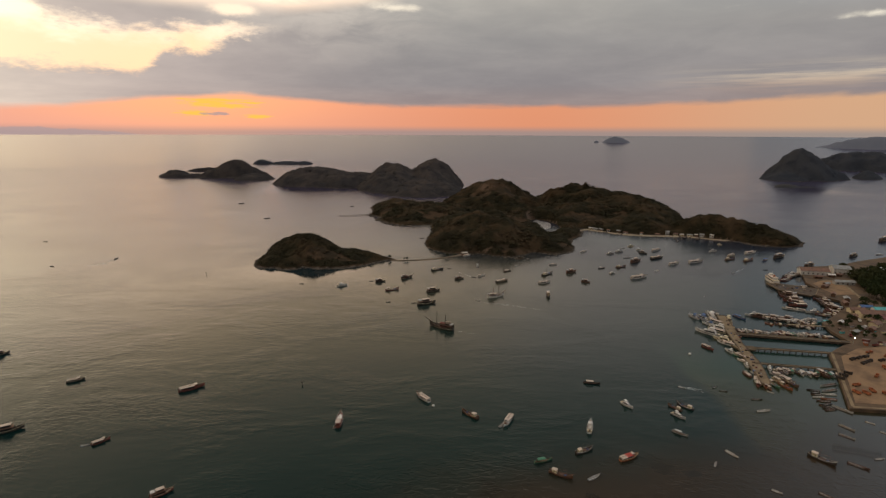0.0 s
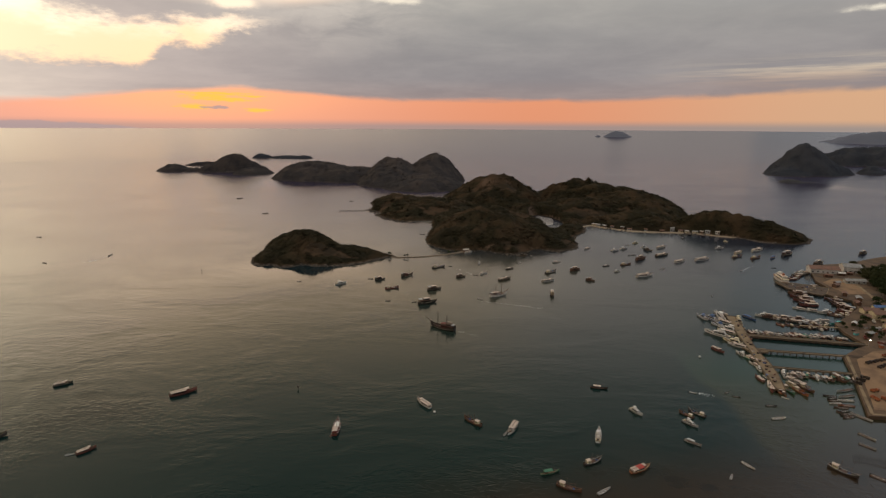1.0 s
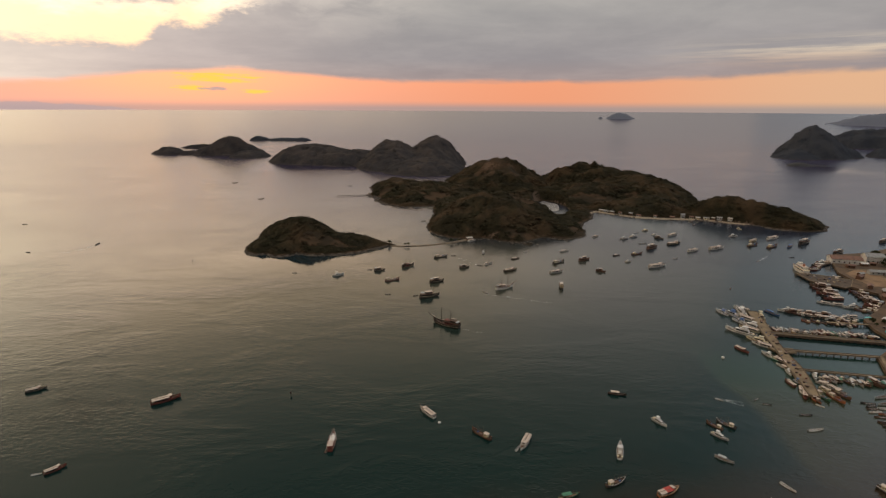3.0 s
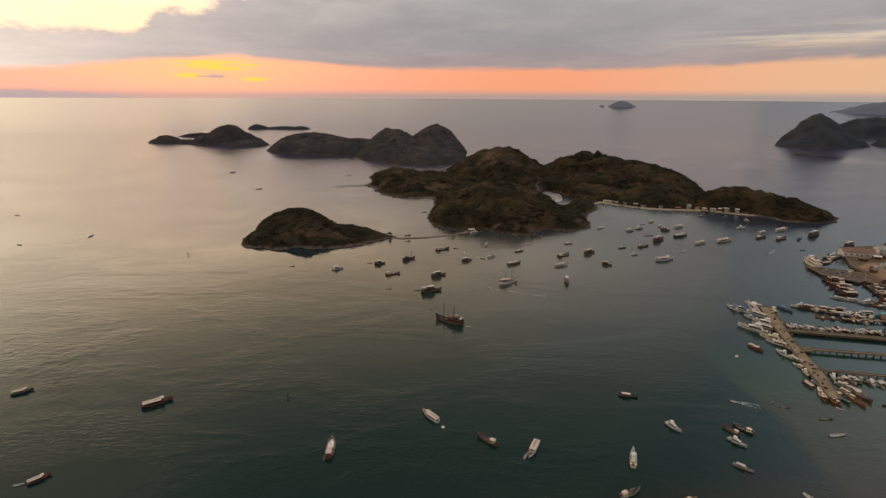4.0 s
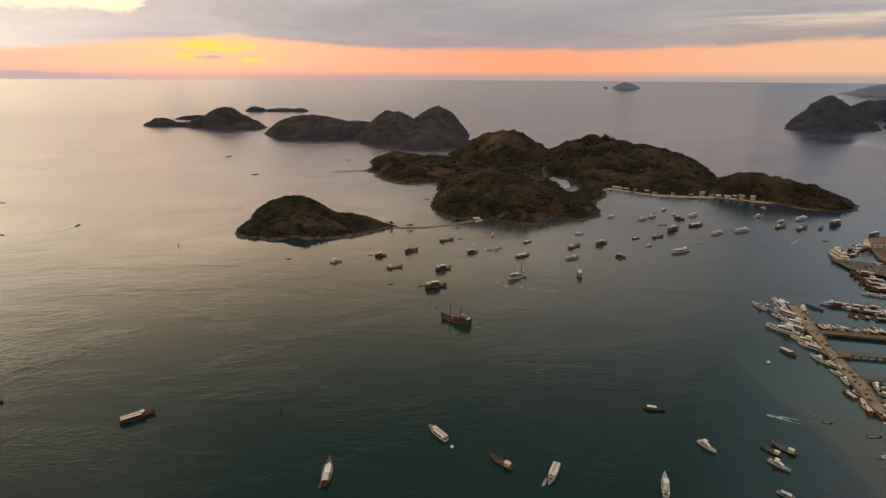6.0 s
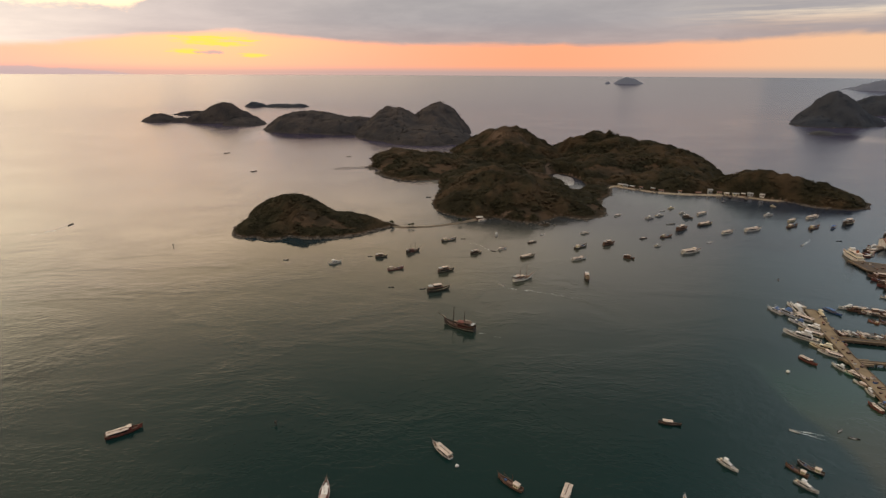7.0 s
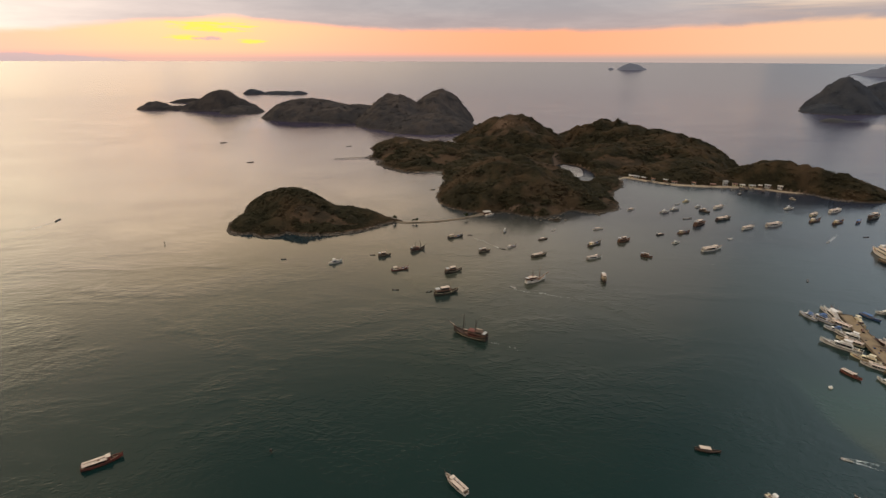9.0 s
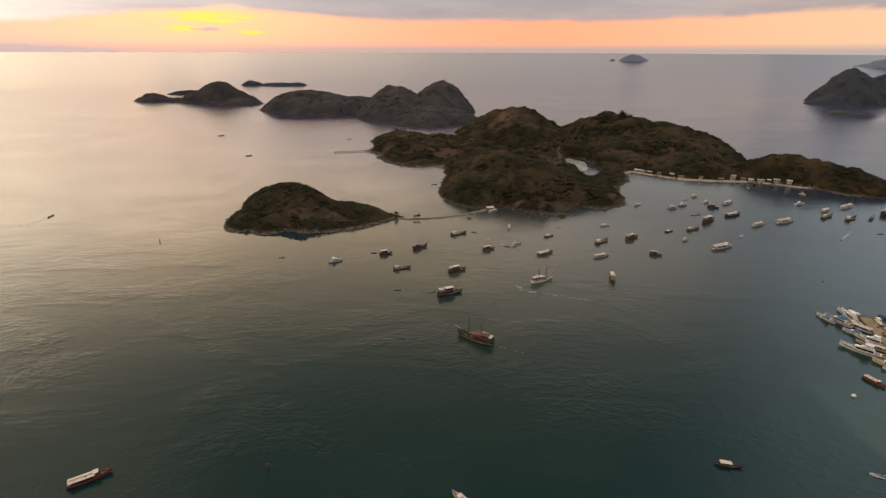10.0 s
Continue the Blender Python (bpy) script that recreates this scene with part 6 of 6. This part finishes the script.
for col, x, y, turn, length in (
    ("white", 77.9, 245.0, 71, 11.7),
    ("white", 104.8, 267.8, -62, 8.3),
    ("grey", 128.8, 256.4, -55, 8.1),
    ("white", 41.4, 579.8, -104, 8.1),
    ("white", -98.8, 500.7, 30, 10.4),
    ("grey", 214.0, 644.2, 13, 10.4),
    ("white", 185.9, 549.1, 16, 6.8),
    ("cream", 255.5, 688.3, 19, 8.4),
    ("grey", 228.6, 654.7, 14, 10.2),
    ("white", 258.4, 666.0, 20, 7.5),
    ("white", 352.1, 659.7, 13, 11.2),
    ("cream", 382.0, 701.2, -64, 5.9),
    ("blue", 210.8, 412.3, 106, 11.2),
    ("white", 225.0, 412.1, 80, 19.3),
    ("blue", 215.0, 394.6, 126, 11.1),
    ("white", 205.1, 375.6, 133, 19.0),
    ("white", 203.0, 341.6, 105, 8.7),
    ("cream", 235.4, 403.8, -101, 14.1),
    ("white", 201.6, 318.7, -101, 6.9),
    ("blue", 200.0, 307.5, -85, 5.4),
):
    boat("yacht", col, x, y, turn, length)
for col, x, y, turn, length in (
    ("grey", 122.3, 239.7, -43, 7.6),
    ("dark", 92.3, 294.2, -14, 9.3),
    ("green", 48.0, 216.5, 16, 8.8),
    ("dark", 72.6, 557.7, 25, 9.2),
    ("white", 129.4, 587.4, 14, 9.6),
    ("white", 182.9, 655.2, 32, 10.3),
    ("dark", 181.1, 571.8, 15, 7.9),
    ("dark", 334.2, 723.4, 29, 6.8),
    ("blue", 391.2, 612.4, 40, 14.5),
    ("grey", 555.0, 643.7, 1, 8.7),
    ("white", 518.7, 595.3, 17, 9.4),
    ("dark", -424.8, 1105.4, 39, 11.2),
    ("dark", -307.0, 913.9, 34, 8.3),
    ("blue", 247.9, 411.2, -69, 11.7),
    ("white", 213.4, 305.2, -45, 9),
    ("orange", 197.9, 288.6, -100, 7),
):
    boat("skiffc", col, x, y, turn, length)
for col, x, y, turn, length in (
    ("white", 178.4, 261.9, 7, 7.8),
    ("dark", 182.3, 274.8, -5, 5.8),
    ("white", 139.5, 222.3, -64, 6.4),
    ("white", 127.6, 214.2, 54, 4.2),
    ("white", 68.5, 204.6, 32, 7.3),
    ("grey", 212.1, 245.3, -63, 7.2),
    ("grey", 205.8, 237.0, -51, 6.4),
    ("wood", 193.1, 213.1, -47, 7.9),
    ("white", 228.1, 250.0, -47, 3.8),
    ("white", 228.0, 240.4, -45, 3.7),
    ("white", 207.4, 218.4, 6, 4.7),
    ("grey", 232.0, 285.4, -168, 10.2),
    ("white", 228.2, 280.6, 176, 8.6),
    ("orange", 224.4, 275.0, 171, 8.0),
    ("grey", 236.2, 292.2, -165, 11.5),
    ("grey", 223.3, 263.6, -60, 9.9),
    ("wood", 216.2, 266.0, 117, 7.0),
    ("white", 144.4, 195.4, -44, 4.2),
    ("wood", 164.0, 192.5, -50, 6.0),
    ("white", 87.0, 583.5, 46, 5.9),
    ("white", 241.0, 676.7, 24, 7.1),
    ("grey", 228.1, 622.4, 15, 9.9),
    ("white", 239.5, 560.2, 37, 6.5),
    ("dark", -390.0, 610.0, -83, 8.7),
):
    boat("skiff", col, x, y, turn, length)
for col, x, y, turn, length in (
    ("white", 321.2, 553.9, 37, 6.4),
    ("dark", -28.1, 741.4, 1, 6.0),
    ("white", 145.4, 289.3, -37, 2.0),
    ("white", 195.6, 283.5, -50, 3.5),
):
    boat("skiff", col, x, y, turn, length)
for col, x, y, turn, length in (
    ("dark", 0.8, 387.2, 149, 20.5),
    ("white", 50.8, 466.4, 29, 16.5),
    ("dark", -36.2, 529.8, 33, 12.3),
):
    boat("pinisi", col, x, y, turn, length)
for col, x, y, turn, length in (
    ("white", 341.0, 519.0, 80, 27),
):
    boat("ferry", col, x, y, turn, length)


# larger craft packed against the head of the long pier
for kind, col, x, y, turn, length in (("yacht", "blue", 216, 409, 112, 15), ("tour", "white", 222, 402, 118, 15), ("yacht", "white", 218, 386, 125, 15), ("tour", "cream", 214, 381, 128, 13),
                                      ("yacht", "white", 227, 417, 100, 13), ("yacht", "cream", 209, 362, 130, 14), ("fish", "wood", 232, 418, 85, 11), ("tour", "dark", 206, 334, 110, 11), ("skiffc", "white", 203, 326, 110, 8)):
    boat(kind, col, x, y, turn, length, "boats packed at the pier head")

# boats moored side by side along the fingers
def moored(start, end, count, turn, kinds, sizes, seed, group):
    rng = random.Random(seed)
    a, b = Vector(start), Vector(end)
    for i in range(count):
        p = a.lerp(b, (i + 0.5) / count)
        kind, col = kinds[rng.randrange(len(kinds))]
        boat(kind, col, p.x + rng.uniform(-0.3, 0.3), p.y + rng.uniform(-1.7, 1.7), turn + rng.uniform(-16, 16), rng.uniform(*sizes) * 0.88, group)


SMALL_WHITE = [("yacht", "white"), ("skiffc", "white"), ("tour", "red"), ("skiffc", "grey"), ("fish", "wood"), ("fish", "white"), ("fish", "orange"), ("skiffc", "dark"), ("tour", "dark"), ("skiffc", "green"), ("skiff", "wood")]
MIXED = [("fish", "wood"), ("fish", "green"), ("yacht", "white"), ("skiffc", "white"), ("tour", "white"), ("fish", "white"), ("skiffc", "wood"), ("tour", "red"), ("skiffc", "grey"), ("fish", "dark"), ("tour", "dark"), ("live", "wood")]
WOODEN = [("fish", "wood"), ("live", "wood"), ("fish", "dark"), ("tour", "red"), ("fish", "red"), ("tour", "dark")]
moored((230, 381), (294, 369), 26, 101, SMALL_WHITE, (6.5, 9.0), 21, "small boats along the finger pier")
moored((261, 417), (296, 392), 15, 168, MIXED, (9, 13), 22, "boats rafted in the basin")
moored((268, 419), (300, 398), 10, 165, MIXED, (8, 12), 23, "boats rafted in the basin")
moored((262, 398), (294, 388), 9, 104, SMALL_WHITE, (6, 9), 24, "boats rafted in the basin")
moored((212, 312), (252, 304), 19, -101, MIXED + SMALL_WHITE, (6.5, 9.5), 25, "boats along the southern finger pier")
moored((330, 478), (317, 440), 8, 168, WOODEN, (13, 18), 26, "wooden boats rafted by the ferry pier")
moored((300, 434), (322, 424), 3, 160, [("yacht", "white"), ("tour", "white")], (10, 14), 27, "boats rafted in the basin")
moored((352, 520), (386, 552), 8, 170, WOODEN + MIXED, (10, 14), 28, "boats by the north landing")
moored((345, 490), (364, 502), 3, 165, WOODEN, (9, 13), 29, "boats by the north landing")
moored((351, 462), (341, 428), 10, 168, WOODEN, (10, 14), 30, "wooden boats rafted along the inner shore")
moored((333, 421), (322, 414), 3, 140, MIXED, (8, 11), 32, "wooden boats rafted along the inner shore")
moored((223, 286), (216, 261), 9, 176, [("skiff", "grey"), ("skiff", "dark"), ("skiff", "white"), ("skiff", "wood")], (6, 8.5), 33, "skiffs drawn up by the quay")
boat("skiffc", "teal", 311, 400, 190, 11, "boats rafted in the basin")
boat("tour", "white", 303, 405, 175, 10, "boats rafted in the basin")
moored((318, 415), (340, 428), 4, 140, WOODEN, (9, 13), 31, "wooden boats rafted by the ferry pier")


# ---- buoys, stakes, dinghies and wakes ----
def buoy(x, y, r, col, label):
    ob = new("mooring_buoy")
    bm = bmesh.new()
    bmesh.ops.create_uvsphere(bm, u_segments=14, v_segments=8, radius=r)
    for v in bm.verts:
        v.co.z = v.co.z * 0.8 + r * 0.35
    part("float", bm, PAINT[col], ob)
    part("ring", rods(((0, 0, r * 1.0), (0, 0, r * 1.5), r * 0.16, r * 0.16, 6)), STEEL, ob)
    ob.matrix_world = pose(x, y, 0)
    return tagged(ob, label, "buoy")


buoy(173, 338, 1.0, "white", "round white mooring buoy floating near the pier")
buoy(-4, 267, 0.8, "white", "small white mooring buoy by a tour boat")


def marker(x, y, h, label):
    ob = new("channel_post")
    part("post", rods(((0, 0, -3), (0.05, 0, h), 0.09 * h, 0.06 * h, 7)), PAINT["dark"], ob)
    part("topmark", boxes((-0.22 * h, 0.22 * h, -0.22 * h, 0.22 * h, h * 0.62, h, 0.8)), PAINT["dark"], ob)
    ob.matrix_world = pose(x, y, 0)
    return tagged(ob, label, "post")


def stake(x, y, h, label):
    ob = part("stake", rods(((0, 0, -2), (0.06 * h, 0.03, h), 0.11, 0.08, 6)), PAINT["dark"])
    ob.matrix_world = pose(x, y, 0)
    return tagged(ob, label, "stake", "stakes in the shallows")


marker(-84.1, 292.2, 2.2, "dark channel post standing in the water")
marker(-252.1, 542.4, 2.2, "dark channel post standing in the water")
boat("skiff", "white", -173.6, 228.5, 20, 3.5)
boat("skiff", "grey", -55.0, 245.5, 80, 4)
boat("skiff", "dark", -24.5, 447.6, 20, 4)
boat("skiff", "dark", -47.7, 450.4, 0, 4)
boat("skiff", "dark", -71.9, 518.0, 0, 4)
boat("skiff", "dark", -141.0, 507.6, 10, 4)
boat("skiff", "dark", -184.7, 1069.8, 10, 8)
boat("skiff", "white", 31.8, 246.9, 60, 4.5)
boat("skiff", "dark", -310.1, 913.0, 0, 6)
boat("skiff", "dark", 9.1, 568.9, 0, 4)
boat("skiff", "dark", -548.3, 710.1, 0, 6)
boat("skiff", "dark", -440.4, 574.2, -20, 6)
boat("skiff", "dark", 364.0, 566.9, 0, 5)
boat("skiff", "white", 238.3, 561.1, 30, 5)
boat("skiff", "dark", 165.8, 289.6, 30, 4)
boat("skiff", "dark", 168.4, 284.7, -20, 4)
boat("skiff", "dark", 1724.9, 3920.8, 0, 20)
boat("skiff", "dark", 247.0, 468.3, 60, 5)
boat("skiff", "dark", 34.5, 533.1, -30, 5)
boat("skiff", "white", 33.7, 455.3, 140, 5)
stake(-111.7, 422.6, 0.50, "thin dark fishing stake in the water")
stake(-109.7, 422.1, 0.65, "thin dark fishing stake in the water")
stake(-107.6, 421.5, 0.80, "thin dark fishing stake in the water")
stake(-106.6, 425.3, 0.95, "thin dark fishing stake in the water")
stake(-104.5, 424.7, 0.50, "thin dark fishing stake in the water")
stake(-102.5, 424.1, 0.65, "thin dark fishing stake in the water")
stake(-101.4, 427.9, 0.80, "thin dark fishing stake in the water")
stake(-99.3, 427.3, 0.95, "thin dark fishing stake in the water")
stake(-97.2, 426.8, 0.50, "thin dark fishing stake in the water")
stake(-96.1, 430.6, 0.65, "thin dark fishing stake in the water")
stake(-94.0, 430.0, 0.80, "thin dark fishing stake in the water")
stake(-91.9, 429.4, 0.95, "thin dark fishing stake in the water")
stake(-90.7, 433.3, 0.50, "thin dark fishing stake in the water")
stake(-88.7, 432.7, 0.65, "thin dark fishing stake in the water")
for i in range(26):
    for x, y, k in ((193.5 + 0.72 * i, 230.0 - 0.285 * i, 0), (190.8 + 0.71 * i, 226.3 - 0.28 * i, 1)):
        stake(x, y, 0.70 + 0.25 * ((i * 2 + k) % 4), "dark stump of a ruined jetty in the shallows")


def wake(points, widths, label, density=2.0):
    """Foam of a passing boat: scattered flecks that thin out astern."""
    rng = random.Random(int(points[0][0] * 10) + 7)
    bm = bmesh.new()
    pts = [Vector(p) for p in points]
    for (a, b), (w0, w1) in zip(zip(pts, pts[1:]), zip(widths, widths[1:])):
        d = b - a
        n = max(10, int(d.length * density * (3 if label.startswith("faint") else 5)))
        side = Vector((-d.y, d.x)).normalized()
        along = d.normalized()
        for i in range(n):
            t = rng.random() ** 1.5
            w = w0 * (1 - t) + w1 * t
            c = a + d * t + side * (rng.choice((-1, 1)) * rng.uniform(0.25, 0.5) if rng.random() < 0.6 else rng.uniform(-0.5, 0.5)) * w
            r, k = rng.uniform(0.04, 0.12) * (1.25 - 0.7 * t), rng.uniform(2.0, 6.0)
            q = []
            for j in range(5):
                u, v = math.cos(j * 1.2566) * r * k, math.sin(j * 1.2566) * r
                p = c + along * u + side * v
                q.append(bm.verts.new((p.x, p.y, 0.02)))
            top = bm.verts.new((c.x, c.y, 0.06))
            for j in range(5):
                bm.faces.new((q[j], q[(j + 1) % 5], top))
    ob = part("wake", bm, FOAM)
    return tagged(ob, label, "wake", kind="stuff")


wake([(322.7, 554.9), (343.9, 574.4)], [0.8, 2.2], "white wake trailing behind a small boat")
wake([(145.2, 290.4), (149.0, 288.6), (157.0, 284.7)], [0.8, 2.4, 5.0], "white wake trailing behind a small boat")
wake([(10.0, 381.8), (26.0, 372.5)], [0.8, 3.0], "faint wake behind the schooner", 0.35)
wake([(34.2, 453.5), (39.3, 449.0), (50.3, 446.4), (86.0, 432.0)], [0.6, 1.2, 2.0, 2.6], "faint wake of a turning boat", 0.7)
wake([(31.5, 536.4), (21.5, 551.0), (10.7, 563.5)], [0.5, 1.4, 2.4], "faint wake behind a small boat", 0.6)
wake([(-390.6, 609.8), (-391.2, 590.4), (-403.7, 574.6)], [0.8, 3.0, 8.0], "faint wake spreading behind a small boat")
